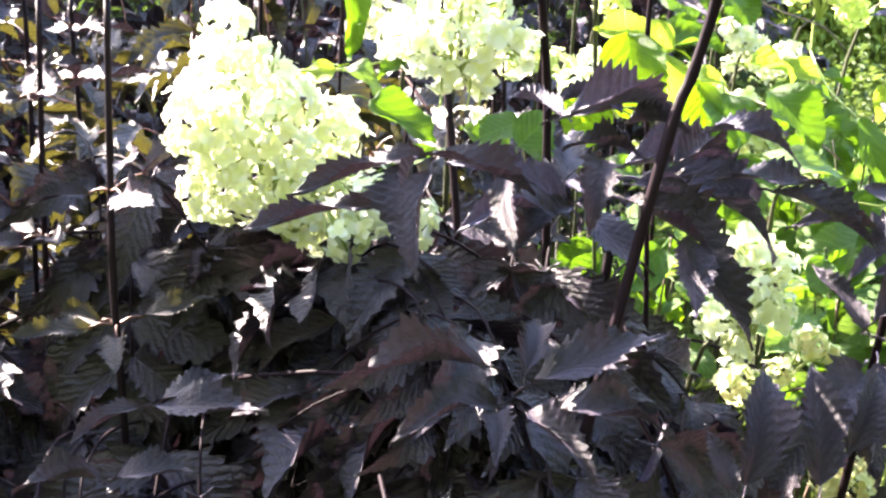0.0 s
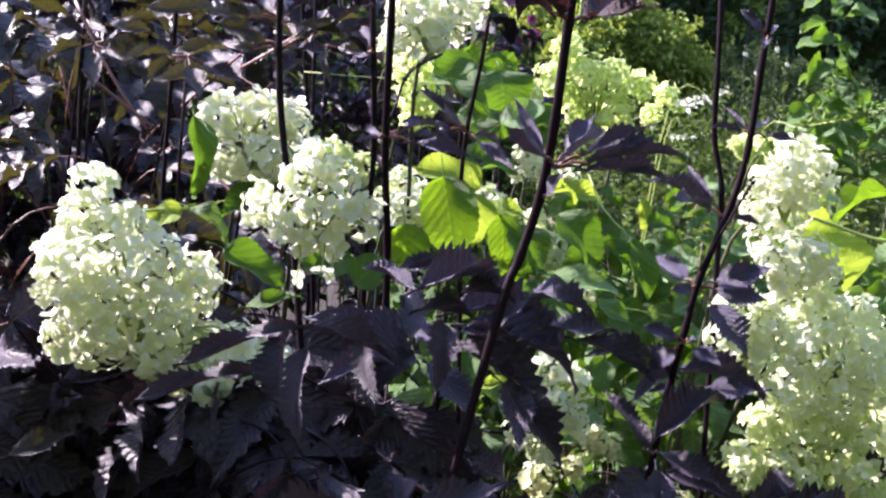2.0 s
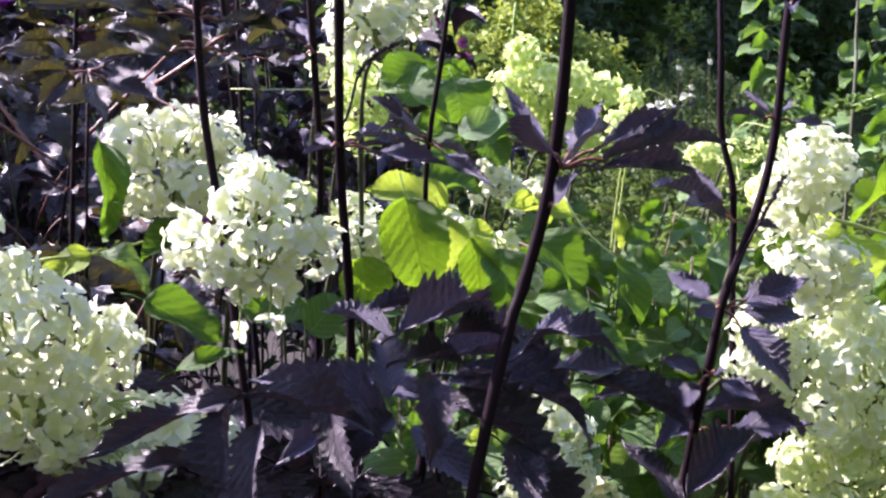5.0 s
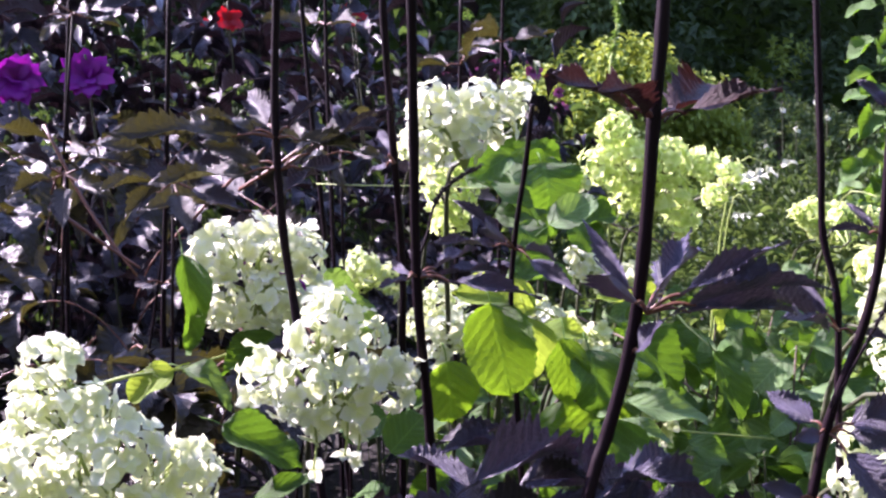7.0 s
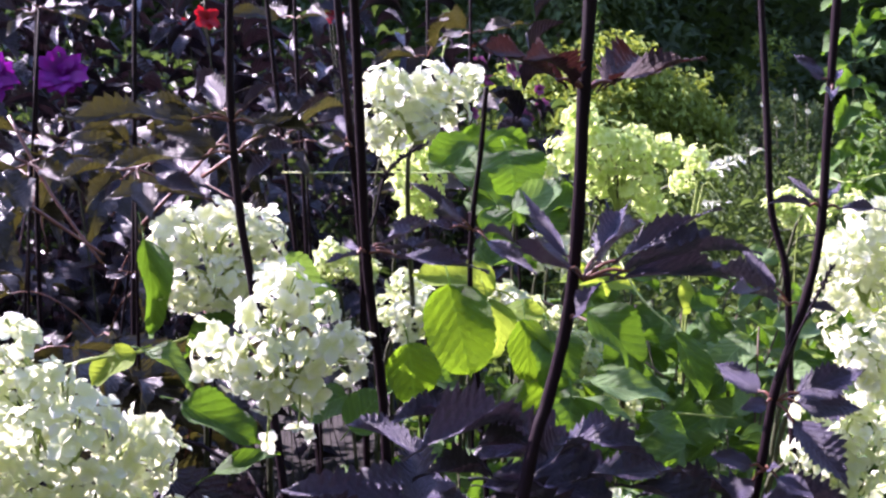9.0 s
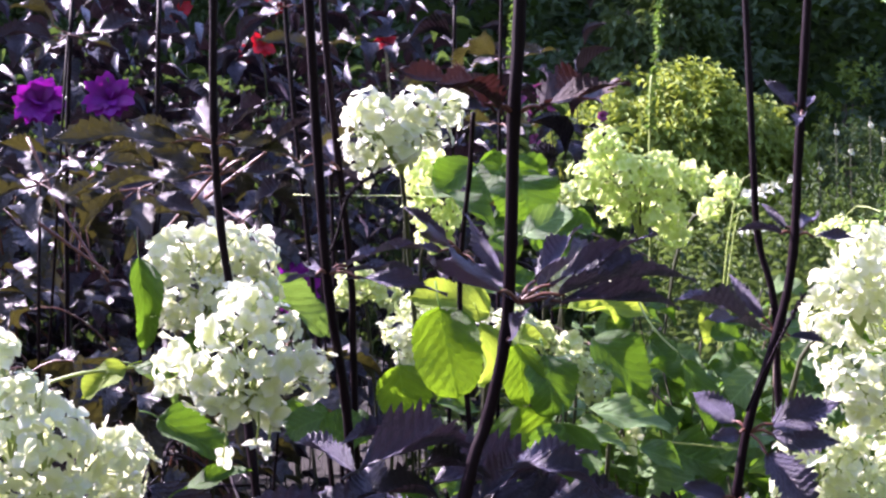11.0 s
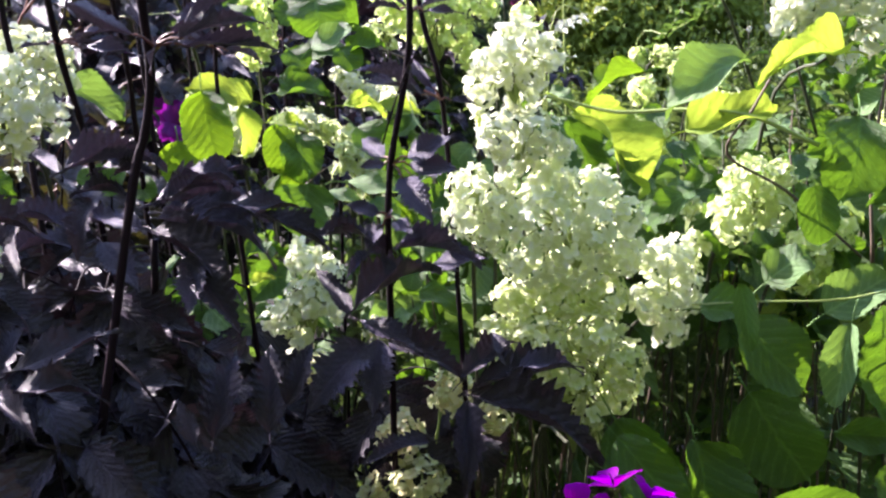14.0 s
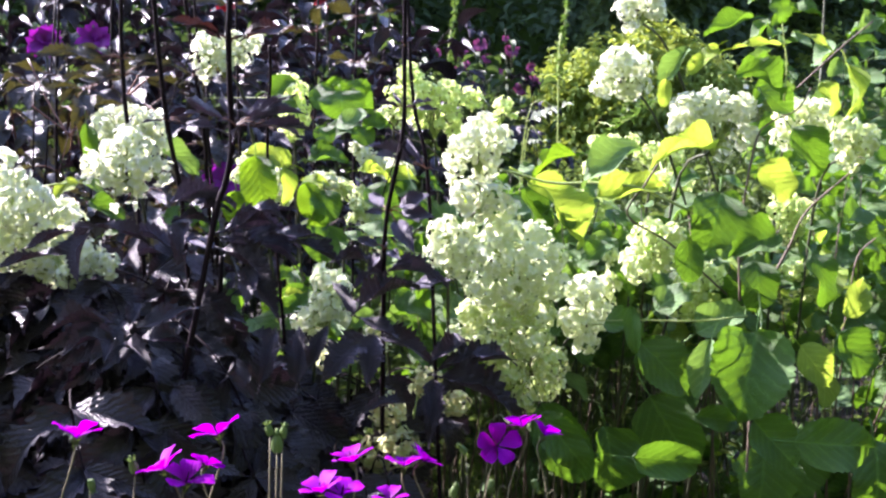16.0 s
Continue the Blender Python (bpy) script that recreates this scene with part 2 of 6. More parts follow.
def tube_data(points, r0, r1, sides=7, steps=5, knots=0.0):
    """Vertices and faces of a tapered round stalk along the points; knots swell it at its joints."""
    line = smooth_path(points, steps)
    verts, faces, n = [], [], len(line)
    ref = Vector((1, 0.1, 0.05))
    for i, p in enumerate(line):
        d = (line[min(i + 1, n - 1)] - line[max(i - 1, 0)]).normalized()
        a = d.cross(ref).normalized()
        b = d.cross(a)
        r = r0 + (r1 - r0) * i / (n - 1)
        if knots and i % steps == 0 and 0 < i < n - 1:
            r *= 1 + knots
        for k in range(sides):
            q = 2 * math.pi * k / sides
            verts.append(p + r * (math.cos(q) * a + math.sin(q) * b))
    for i in range(n - 1):
        for k in range(sides):
            l = (k + 1) % sides
            faces.append((i * sides + k, i * sides + l, (i + 1) * sides + l, (i + 1) * sides + k))
    faces.append(tuple(range(sides))[::-1])
    faces.append(tuple((n - 1) * sides + k for k in range(sides)))
    return verts, faces


def tube(name, points, r0, r1, mat, parent, label="", sides=7, knots=0.0):
    at = world_of(parent).translation
    v, f = tube_data([Vector(p) - at for p in points], r0, r1, sides, 5, knots)
    return part(name, mesh_of(name, v, f, [mat]), parent, label)


def join(pieces):
    """Joins (vertices, faces, uvs) pieces into one."""
    verts, faces, uvs = [], [], []
    for v, f, u in pieces:
        o = len(verts)
        verts += list(v)
        uvs += list(u)
        faces += [tuple(i + o for i in q) for q in f]
    return verts, faces, uvs


def moved(data, m):
    v, f, u = data
    return [m @ Vector(p) for p in v], f, u


def blade(width, n, half, teeth=0, depth=0.0, arch=0.1, fold=0.15, wave=0.0, peak=0.42, tip=1.0, seed=0, stalk=0.0, lobes=0.0, curl=0.0, full=0.75, oval=False):
    """A leaf blade of length 1 along y with its face to +z: widest at peak, toothed, arched along and folded about the midrib."""
    rng = random.Random(seed)
    verts, faces, uvs = [], [], []
    ph = rng.uniform(0, 6)
    for i in range(n + 1):
        v = i / n
        x = v ** (math.log(0.5) / math.log(peak))
        h = math.sin(math.pi * x) ** (full if v < peak else tip)
        if oval and v < peak:
            h = (1 - ((peak - v) / peak) ** 2.4) ** 0.5
        elif oval:
            s = (v - peak) / (1 - peak) / 0.90
            h = 0.05 + 0.95 * (1 - s ** 2.2) ** (0.62 * tip) if s < 1 else 0.05 * (1 - v) / 0.06
        if lobes:
            h *= 1 - lobes * (0.5 + 0.5 * math.cos(v * 5.6 * math.pi)) * math.sin(math.pi * min(1, v * 1.2))
        saw = ((v * teeth) % 1.0) if teeth else 0.0
        edge = max(0.004, 0.5 * width * h * (1 + depth * (saw - 0.5)))
        for j in range(-half, half + 1):
            u = j / half
            k = 1.0 if abs(j) < half else 1.0 + depth * 0.2 * rng.uniform(-1, 1)
            lean = 0.0 if abs(j) < half else depth * 0.12 * saw
            y = v + lean * (1 - v)
            z = arch * 4 * v * (1 - v) + fold * edge * abs(u) ** 1.6 * 2 - curl * v * v * v
            z += wave * math.sin(9 * v + ph + 2 * u) * abs(u) * width
            verts.append(Vector((edge * u * k, y, z)))
            uvs.append((0.5 + 0.5 * u * edge / (0.5 * width), v))
    w = 2 * half + 1
    for i in range(n):
        for j in range(w - 1):
            faces.append((i * w + j, i * w + j + 1, (i + 1) * w + j + 1, (i + 1) * w + j))
    if stalk:
        sv, sf = tube_data([(0, 0.03, arch * 0.1), (0, -stalk * 0.5, -0.05 * stalk), (0, -stalk, -0.35 * stalk)], 0.012, 0.016, 5, 3)
        o = len(verts)
        verts += sv
        uvs += [(0.5, 0.0)] * len(sv)
        faces += [tuple(i + o for i in q) for q in sf]
    return verts, faces, uvs


def pose_of(base, tip, width, face):
    """The pose that lays a blade of length and width 1 from base to tip with its face that way."""
    d = Vector(tip) - Vector(base)
    y = d.normalized()
    n = Vector(face)
    n = (n - n.dot(y) * y)
    n = n.normalized() if n.length > 1e-4 else y.orthogonal().normalized()
    x = y.cross(n)
    m = Matrix((x * width, d, n * d.length)).transposed().to_4x4()
    m.translation = Vector(base)
    return m


def near(p, amount, rng):
    return Vector(p) + Vector([rng.uniform(-amount, amount) for _ in range(3)])


BROAD = [blade(1.0, 36, 2, 12, 0.09, a, f, w, 0.40, k, s, 0.28, 0, c, 0.52, True) for s, (a, f, w, c, k) in enumerate([(0.05, 0.12, 0.06, 0.05, 0.85), (0.10, 0.22, 0.09, 0.10, 1.0), (0.03, 0.08, 0.06, 0.02, 0.72), (0.12, 0.10, 0.10, 0.16, 0.85), (-0.04, 0.24, 0.08, 0.08, 0.78), (0.08, 0.30, 0.12, 0.14, 0.9)])]
TOOTHED = [blade(1.0, 48, 3, 12, 0.40, a, f, w, 0.42, 1.2, s + 20, 0.12, l * 0.8, c) for s, (a, f, w, l, c) in enumerate([(0.06, 0.18, 0.04, 0.22, 0.06), (0.10, 0.28, 0.06, 0.3, 0.12), (0.03, 0.10, 0.05, 0.16, 0.0), (0.12, 0.20, 0.07, 0.36, 0.2)])]
LEAFLET = [blade(1.0, 24, 1, 8, 0.42, a, f, w, 0.42, 1.2, s + 20, 0.12, l, c) for s, (a, f, w, l, c) in enumerate([(0.06, 0.18, 0.04, 0.18, 0.06), (0.10, 0.28, 0.06, 0.24, 0.12), (0.03, 0.10, 0.05, 0.13, 0.0), (0.12, 0.20, 0.07, 0.28, 0.2)])]
MESHES = {}


def leaf_mesh(kind, variant, mat):
    key = (kind, variant, mat.name)
    if key not in MESHES:
        data = (BROAD if kind == "broad" else TOOTHED)[variant]
        MESHES[key] = mesh_of(kind + "_leaf", *data[:2], [mat], data[2])
    return MESHES[key]


LEAVES = random.Random(4)


def leaf(parent, base, tip, width, mat=None, face=(-0.15, -0.75, 0.6), kind="broad", label="", variant=None):
    v = LEAVES.randrange(len(BROAD if kind == "broad" else TOOTHED)) if variant is None else variant
    return part("leaf", leaf_mesh(kind, v, mat or GREEN_LEAF), parent, label, pose_of(base, tip, width, face))


def dark_leaf(parent, base, tip, width, face=(-0.1, -0.45, 0.85), mat=None, variant=None):
    return leaf(parent, base, tip, width, mat or DARK_LEAF, face, "toothed", "", variant)


def compound(seed, pairs, mat):
    """A divided leaf of toothed leaflets, length 1 along y, on a stalk that drops away behind it."""
    rng = random.Random(seed)
    pieces = []
    for k in range(pairs):
        y = 0.05 + 0.42 * k / max(1, pairs - 1)
        for s in (-1, 1):
            size = (0.62 - 0.16 * k / pairs) * rng.uniform(0.85, 1.15)
            b = Vector((0, y, 0))
            d = Vector((s * rng.uniform(0.75, 1.0), rng.uniform(0.45, 0.8), rng.uniform(-0.45, 0.05))).normalized() * size
            face = Vector((rng.uniform(-0.3, 0.3), rng.uniform(-0.3, 0.2), 1))
            pieces.append(moved(rng.choice(LEAFLET), pose_of(b, b + d, size * rng.uniform(0.40, 0.52), face)))
    b = Vector((0, 0.5, 0.0))
    pieces.append(moved(rng.choice(LEAFLET), pose_of(b, b + Vector((rng.uniform(-0.1, 0.1), 0.55, -0.1)), 0.38, (0, 0, 1))))
    v, f = tube_data([(0, 0.52, 0), (0, 0.2, 0.02), (0, -0.15, -0.10), (0, -0.35, -0.5), (0, -0.4, -1.1)], 0.007, 0.010, 5, 3)
    leaf_v, leaf_f, leaf_u = join(pieces)
    slots = [0] * len(leaf_f) + [1] * len(f)
    v2, f2, u2 = join([(leaf_v, leaf_f, leaf_u), (v, f, [(0.5, 0)] * len(v))])
    return mesh_of("divided_leaf", v2, f2, [mat, RED_STEM if mat is OLIVE_LEAF else DARK_STEM], u2, True, slots)


COMPOUND = {m.name: [compound(s + 3, 2 + s % 2, m) for s in range(5)] for m in (DARK_LEAF, OLIVE_LEAF)}


def divided_leaf(parent, at, size, yaw, pitch, roll, mat):
    """A divided leaf at a place, pointing along yaw, its face up but for pitch and roll (degrees)."""
    m = Matrix.Translation(at) @ Euler((radians(pitch), radians(roll), radians(yaw))).to_matrix().to_4x4() @ Matrix.Scale(size, 4)
    return part("divided_leaf", LEAVES.choice(COMPOUND[mat.name]), parent, "", m)


# ---- flower heads ----
def floret_data(seed, sepals=4, size=1.0):
    """A lacecap floret: four broad rounded sepals, cupped and overlapping, about 1 across, facing +z."""
    rng = random.Random(seed)
    pieces = []
    for k in range(sepals):
        q = 2 * math.pi * (k + rng.uniform(-0.12, 0.12)) / sepals
        L, wd, lift = 0.56 * rng.uniform(0.82, 1.12), 0.52 * rng.uniform(0.8, 1.1), rng.uniform(-0.2, 0.22)
        verts, uvs = [], []
        skew, point = rng.uniform(-0.18, 0.18), rng.uniform(0.03, 0.22)
        for v, h in ((0.0, 0.12), (0.30, 0.78), (0.56, 1.0), (0.80, 0.68), (1.0, point)):
            for u in (-1, 0, 1):
                cup = 0.16 * abs(u) * h * rng.uniform(0.2, 1.3) + lift * v + rng.uniform(-0.035, 0.035) + (0.012 if k % 2 else 0)
                p = Vector((0.5 * wd * (u * h * rng.uniform(0.85, 1.12) + skew * v), L * v * (1 - 0.06 * abs(u)), cup * 0.8))
                p.rotate(Euler((0, 0, q)))
                verts.append(p * size)
                uvs.append((0.5 + 0.5 * u, v))
        faces = [(i * 3 + j, i * 3 + j + 1, i * 3 + j + 4, i * 3 + j + 3) for i in range(4) for j in range(2)]
        pieces.append((verts, faces, uvs))
    return join(pieces)


FLORETS = [floret_data(s) for s in range(10)]


def floret_mesh(k, mat):
    key = ("floret", k, mat.name)
    if key not in MESHES:
        MESHES[key] = mesh_of("floret", *FLORETS[k][:2], [mat], FLORETS[k][2])
    return MESHES[key]


def spots_on(lobes, step, rng):
    """Even spots, with their outward way, over the skin of overlapping balls."""
    cells, out = {}, []
    for x, y, z, r in lobes:
        c = Vector((x, y, z))
        for _ in range(int(60 * (r / step) ** 2)):
            n = Vector([rng.gauss(0, 1) for _ in range(3)]).normalized()
            bulge = 1 + 0.22 * noise.noise((c + n * r) * 48)
            p = c + n * r * bulge * rng.uniform(0.86, 1.05)
            if any((p - Vector(o[:3])).length < o[3] * 0.80 for o in lobes):
                continue
            key = tuple(int(math.floor(a / step)) for a in p)
            if any((p - q).length < step for dx in (-1, 0, 1) for dy in (-1, 0, 1) for dz in (-1, 0, 1) for q in cells.get((key[0] + dx, key[1] + dy, key[2] + dz), ())):
                continue
            cells.setdefault(key, []).append(p)
            out.append((p, n))
    return out


HEADS = random.Random(11)


def hydrangea(label, lobes, mat, root=None, size=0.0196, single=True, droop=(), step=0.66, group="hydrangea canes in the border"):
    """One cane from the soil with its flower head: lobes are balls (x, y, z, radius) that the florets cover."""
    lobes = [(x, y, z, max(r * 0.65, r - 0.0055)) for x, y, z, r in lobes]
    cx, cy, cz = [sum(l[i] * l[3] for l in lobes) / sum(l[3] for l in lobes) for i in range(3)]
    low = min(l[2] - l[3] * 0.4 for l in lobes)
    rx, ry = root or (cx + HEADS.uniform(-0.08, 0.08), cy + HEADS.uniform(0.18, 0.34))
    cane = thing("hydrangea", (rx, ry, 0), label, "hydrangea", group)
    tube("stem", [(rx, ry, -0.02), (rx * 0.8 + cx * 0.2, ry, low * 0.5), (rx * 0.3 + cx * 0.7, ry * 0.6 + cy * 0.4, low * 0.93), (cx, cy + 0.01, low + 0.01), (cx, cy, cz)], 0.0034, 0.0016, CANE_STEM, cane, "", 7, 0.3)
    centre = Matrix.Translation((cx, cy, cz))
    pieces = []
    for l in lobes:
        hub = Vector(l[:3]) - Vector((cx, cy, cz))
        for _ in range(7):
            n = Vector([HEADS.gauss(0, 1) for _ in range(3)]).normalized()
            v, f = tube_data([(0, 0, low - cz), hub * 0.5, hub + n * l[3] * 0.85], 0.0018, 0.0006, 4, 3)
            pieces.append((v, f, [(0, 0)] * len(v)))
    v, f, u = join(pieces)
    head = part("flower_head", mesh_of("flower_head", v, f, [GREEN_STEM], u), cane, "", centre)
    spots = spots_on(lobes, size * step, HEADS)
    spots += [(Vector(d), Vector((0.2, -0.5, 0.6))) for d in droop]
    loose = []
    inner = spots_on([(x, y, z, r * 0.78) for x, y, z, r in lobes], size * 0.8, HEADS)
    for p, n in inner:
        m = Matrix.Translation(p) @ n.to_track_quat("Z", "Y").to_matrix().to_4x4() @ Matrix.Scale(size * 1.1, 4)
        loose.append(moved(FLORETS[HEADS.randrange(10)], centre.inverted() @ m))
    for i, (p, n) in enumerate(spots):
        n = (n + Vector((HEADS.gauss(0, 0.45), HEADS.gauss(0, 0.45), HEADS.gauss(0, 0.45) + 0.2))).normalized()
        s = size * HEADS.uniform(0.72, 1.18)
        m = Matrix.Translation(p) @ n.to_track_quat("Z", "Y").to_matrix().to_4x4() @ Matrix.Rotation(HEADS.uniform(0, 6.28), 4, "Z") @ Matrix.Scale(s, 4)
        k = HEADS.randrange(10)
        if single and i < 300:
            part("floret", floret_mesh(k, mat), head, "", m)
        else:
            loose.append(moved(FLORETS[k], centre.inverted() @ m))
    if loose:
        v, f, u = join(loose)
        tagged(part("blossom", mesh_of("blossom", v, f, [mat], u), head, "", centre), kind="stuff")
    for d in droop:
        tube("flower_stalk", [Vector(d), Vector(d) + Vector((0.003, 0.004, 0.02)), Vector(d) + Vector((0, 0.012, 0.05))], 0.0007, 0.001, GREEN_STEM, cane, "", 4)
    return cane


def stalk(label, points, r0=0.0065, r1=0.0045, mat=None, group="tall dark stalks of the bugbane"):
    """A tall bare dark stalk, from the soil up."""
    p = [Vector(q) for q in points]
    d = (p[0] - p[1])
    foot = p[0]
    root = foot + d / max(0.05, abs(d.z)) * foot.z * 0.8
    root.z = 0
    ob = thing("bugbane_stalk", root, label, "dark stalk", group)
    tube("stem", [root - Vector((0, 0, 0.02)), root.lerp(foot, 0.5), root.lerp(foot, 0.85)] + p, r0 * 0.72, r1 * 0.78, mat or DARK_STEM, ob, "", 8, 0.12)
    return ob

# ---- ground and distance ----
def ground_sheet():
    rng = random.Random(2)
    xs = [-400, -60, -20] + [i * 0.25 for i in range(-24, 41)] + [25, 60, 400]
    ys = [-400, -60, -15] + [i * 0.25 for i in range(-16, 45)] + [25, 60, 400]
    verts = [(x, y, (0.04 * noise.noise((x * 1.7, y * 1.7, 0)) - 0.02) if abs(x) < 12 and abs(y) < 12 else -0.02) for y in ys for x in xs]
    w = len(xs)
    faces = [(j * w + i, j * w + i + 1, (j + 1) * w + i + 1, (j + 1) * w + i) for j in range(len(ys) - 1) for i in range(w - 1)]
    ob = new("ground", mesh_of("ground", verts, faces, [SOIL]))
    return tagged(ob, "dark crumbly garden soil under the planting", "ground", "", "structure")


ground_sheet()


def scatter(name, pieces, places, mat):
    """Many copies of small blade data at poses, joined into one mesh."""
    verts, faces, uvs, count = [], [], [], 0
    ready = [(np.array([tuple(v) for v in p[0]]), np.array(p[1]), np.array(p[2])) for p in pieces]
    for k, m in places:
        v, f, u = ready[k % len(ready)]
        a = np.array(m)
        verts.append(v @ a[:3, :3].T + a[:3, 3])
        faces.append(f + count)
        uvs.append(u)
        count += len(v)
    return mesh_of(name, np.concatenate(verts), np.concatenate(faces).tolist(), [mat], np.concatenate(uvs))


SMALL = [blade(1.0, 3, 1, 0, 0, a, 0.25, 0, 0.42, 1.2, s) for s, a in enumerate((0.05, 0.12, 0.18))]
LANCE = [blade(1.0, 4, 1, 0, 0, a, 0.3, 0, 0.45, 1.0, s) for s, a in enumerate((0.04, 0.15, 0.22))] + [blade(1.0, 2, 1, 0, 0, 0.0, 0.0, 0, 0.5, 0.4, 9)]


def hedge():
    """The dark hedge and trees that close the garden behind the border."""
    rng = random.Random(31)
    ob = thing("hedge", (1.0, 12.6, 0), "tall dark green hedge in shade behind the garden", "hedge", "", "stuff")
    nx, nz = 60, 16
    verts = [(-14 + 34 * i / nx, 13.2 + 0.5 * noise.noise((i * 0.35, j * 0.4, 3)), 6.0 * j / nz) for j in range(nz + 1) for i in range(nx + 1)]
    back = [(x, y + 1.2, z) for x, y, z in verts]
    w = nx + 1
    faces = [(j * w + i, j * w + i + 1, (j + 1) * w + i + 1, (j + 1) * w + i) for j in range(nz) for i in range(nx)]
    o = len(verts)
    faces += [tuple(reversed([q + o for q in f])) for f in faces]
    faces += [(nz * w + i, nz * w + i + 1, o + nz * w + i + 1, o + nz * w + i) for i in range(nx)]
    part("branches", mesh_of("branches", verts + back, faces, [HEDGE_LEAF], [(0.3, 0.3)] * (2 * o)), ob, "", Matrix())
    places = []
    for i in range(30000):
        x, z = rng.uniform(-7, 13), rng.uniform(0.2, 5.9) if i % 3 else rng.uniform(1.0, 3.6)
        clump = noise.noise((x * 0.9, z * 1.1, 5)) + 0.5 * noise.noise((x * 2.6, z * 2.6, 9))
        if clump < -0.35 and rng.random() < 0.8:
            continue
        p = Vector((x, 12.2 - 1.1 * clump + rng.uniform(-0.4, 0.4), z))
        d = Vector((rng.gauss(0, 1), rng.gauss(-0.5, 0.6), rng.gauss(-0.2, 0.7))).normalized() * rng.uniform(0.10, 0.20)
        places.append((i, pose_of(p, p + d, d.length * 0.55, (rng.gauss(0, 0.4), -0.5, 0.8))))
    tagged(part("foliage", scatter("foliage", SMALL, places, HEDGE_LEAF), ob, "", Matrix()), kind="stuff")


hedge()


def far_hedge(name, corners, height, label):
    """A plain clipped hedge along a line, added to close the garden where no one looks and hold off sky light."""
    (x0, y0), (x1, y1) = corners
    along = Vector((x1 - x0, y1 - y0, 0))
    across = Vector((-along.y, along.x, 0)).normalized() * 0.9
    n, m = 40, 10
    verts, faces = [], []
    for i in range(n + 1):
        for j in range(2 * m + 4):
            side = 1 if j < m + 2 else 0
            k = j if side else 2 * m + 3 - j
            p = Vector((x0, y0, 0)) + along * i / n + across * side + Vector((0, 0, height * min(k, m + 1) / (m + 1)))
            verts.append(p + 0.18 * Vector(noise.noise_vector(p * 1.3)) * (k > 0))
    w = 2 * m + 4
    for i in range(n):
        for j in range(w - 1):
            faces.append((i * w + j, i * w + j + 1, (i + 1) * w + j + 1, (i + 1) * w + j))
    faces += [tuple(range(w))[::-1], tuple(n * w + j for j in range(w))]
    return tagged(new(name, mesh_of(name, verts, faces, [HEDGE_LEAF], [(0.3, 0.3)] * len(verts))), label, "hedge", "", "structure")


# Added hedges, never in view; south and east are tall to darken the bed.
far_hedge("hedge_south", ((-11, -4.6), (13, -4.6)), 10.0, "unseen plain dark green hedge added around the garden")
far_hedge("hedge_west", ((-9.5, -4.0), (-9.5, 12.0)), 3.2, "unseen plain dark green hedge added around the garden")
far_hedge("hedge_east", ((11.5, -4.0), (11.5, 12.0)), 6.0, "unseen plain dark green hedge added around the garden")


def mound_shrub(name, at, radii, count, leaf_len, mat, label, seed):
    """A rounded shrub: stems from one foot, leafy shoots all over its dome."""
    rng = random.Random(seed)
    at = Vector(at)
    ob = thing(name, at, label, "shrub")
    places = []
    for s in range(9):
        q = rng.uniform(0, 6.28)
        end = at + Vector((math.cos(q) * radii[0] * 0.55, math.sin(q) * radii[1] * 0.55, radii[2] * 0.75))
        tube("stem", [at, at.lerp(end, 0.5) + Vector((0, 0, 0.12)), end], 0.012, 0.005, TWIG, ob, "", 6)
    shoots = count // 9
    for s in range(shoots):
        n = Vector((rng.gauss(0, 1), rng.gauss(-0.35, 1), abs(rng.gauss(0.3, 0.75)))).normalized()
        lump = 1 + 0.13 * noise.noise(n * 2.6 + Vector((seed, 0, 0))) + 0.07 * noise.noise(n * 7)
        root = at + Vector((n.x * radii[0], n.y * radii[1], n.z ** 0.5 * radii[2])) * lump * rng.uniform(0.80, 0.97)
        way = (n + Vector((rng.gauss(0, 0.45), rng.gauss(0, 0.45), rng.gauss(0.1, 0.35)))).normalized()
        for k in range(9):
            side = way.orthogonal().normalized()
            side.rotate(Matrix.Rotation(k * 2.4, 3, way))
            p = root + way * leaf_len * 0.22 * k
            d = (side * 0.9 + way * rng.uniform(0.2, 0.7) + Vector((0, 0, rng.uniform(-0.5, 0.0)))).normalized() * leaf_len * rng.uniform(0.8, 1.4) * (1 - 0.35 * k / 9)
            places.append((rng.randrange(3), pose_of(p, p + d, d.length * 0.48, (rng.gauss(0, 0.3), rng.gauss(-0.3, 0.3), 1))))
    tagged(part("foliage", scatter("foliage", SMALL, places, mat), ob, "", Matrix()), kind="stuff")
    return ob


mound_shrub("spiraea_shrub", (2.95, 8.2, 0.0), (1.08, 0.9, 1.70), 22000, 0.085, SHRUB_LEAF, "rounded golden green spiraea shrub with small pointed leaves", 5)
mound_shrub("border_shrub", (4.9, 8.6, 0.0), (1.3, 0.8, 1.25), 7000, 0.07, HERB_LEAF, "low dull green shrub before the dark hedge", 6)
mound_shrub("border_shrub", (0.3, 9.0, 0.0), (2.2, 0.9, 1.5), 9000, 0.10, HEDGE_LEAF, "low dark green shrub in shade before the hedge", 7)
mound_shrub("border_shrub", (3.64, 10.45, 0.0), (0.55, 0.5, 3.3), 3200, 0.13, HERB_LEAF, "tall slim grey green bush before the dark hedge", 9)
mound_shrub("border_shrub", (6.1, 11.2, 0.0), (0.30, 0.3, 1.95), 450, 0.10, SHRUB_LEAF, "slim yellow green bush catching light before the hedge", 8)


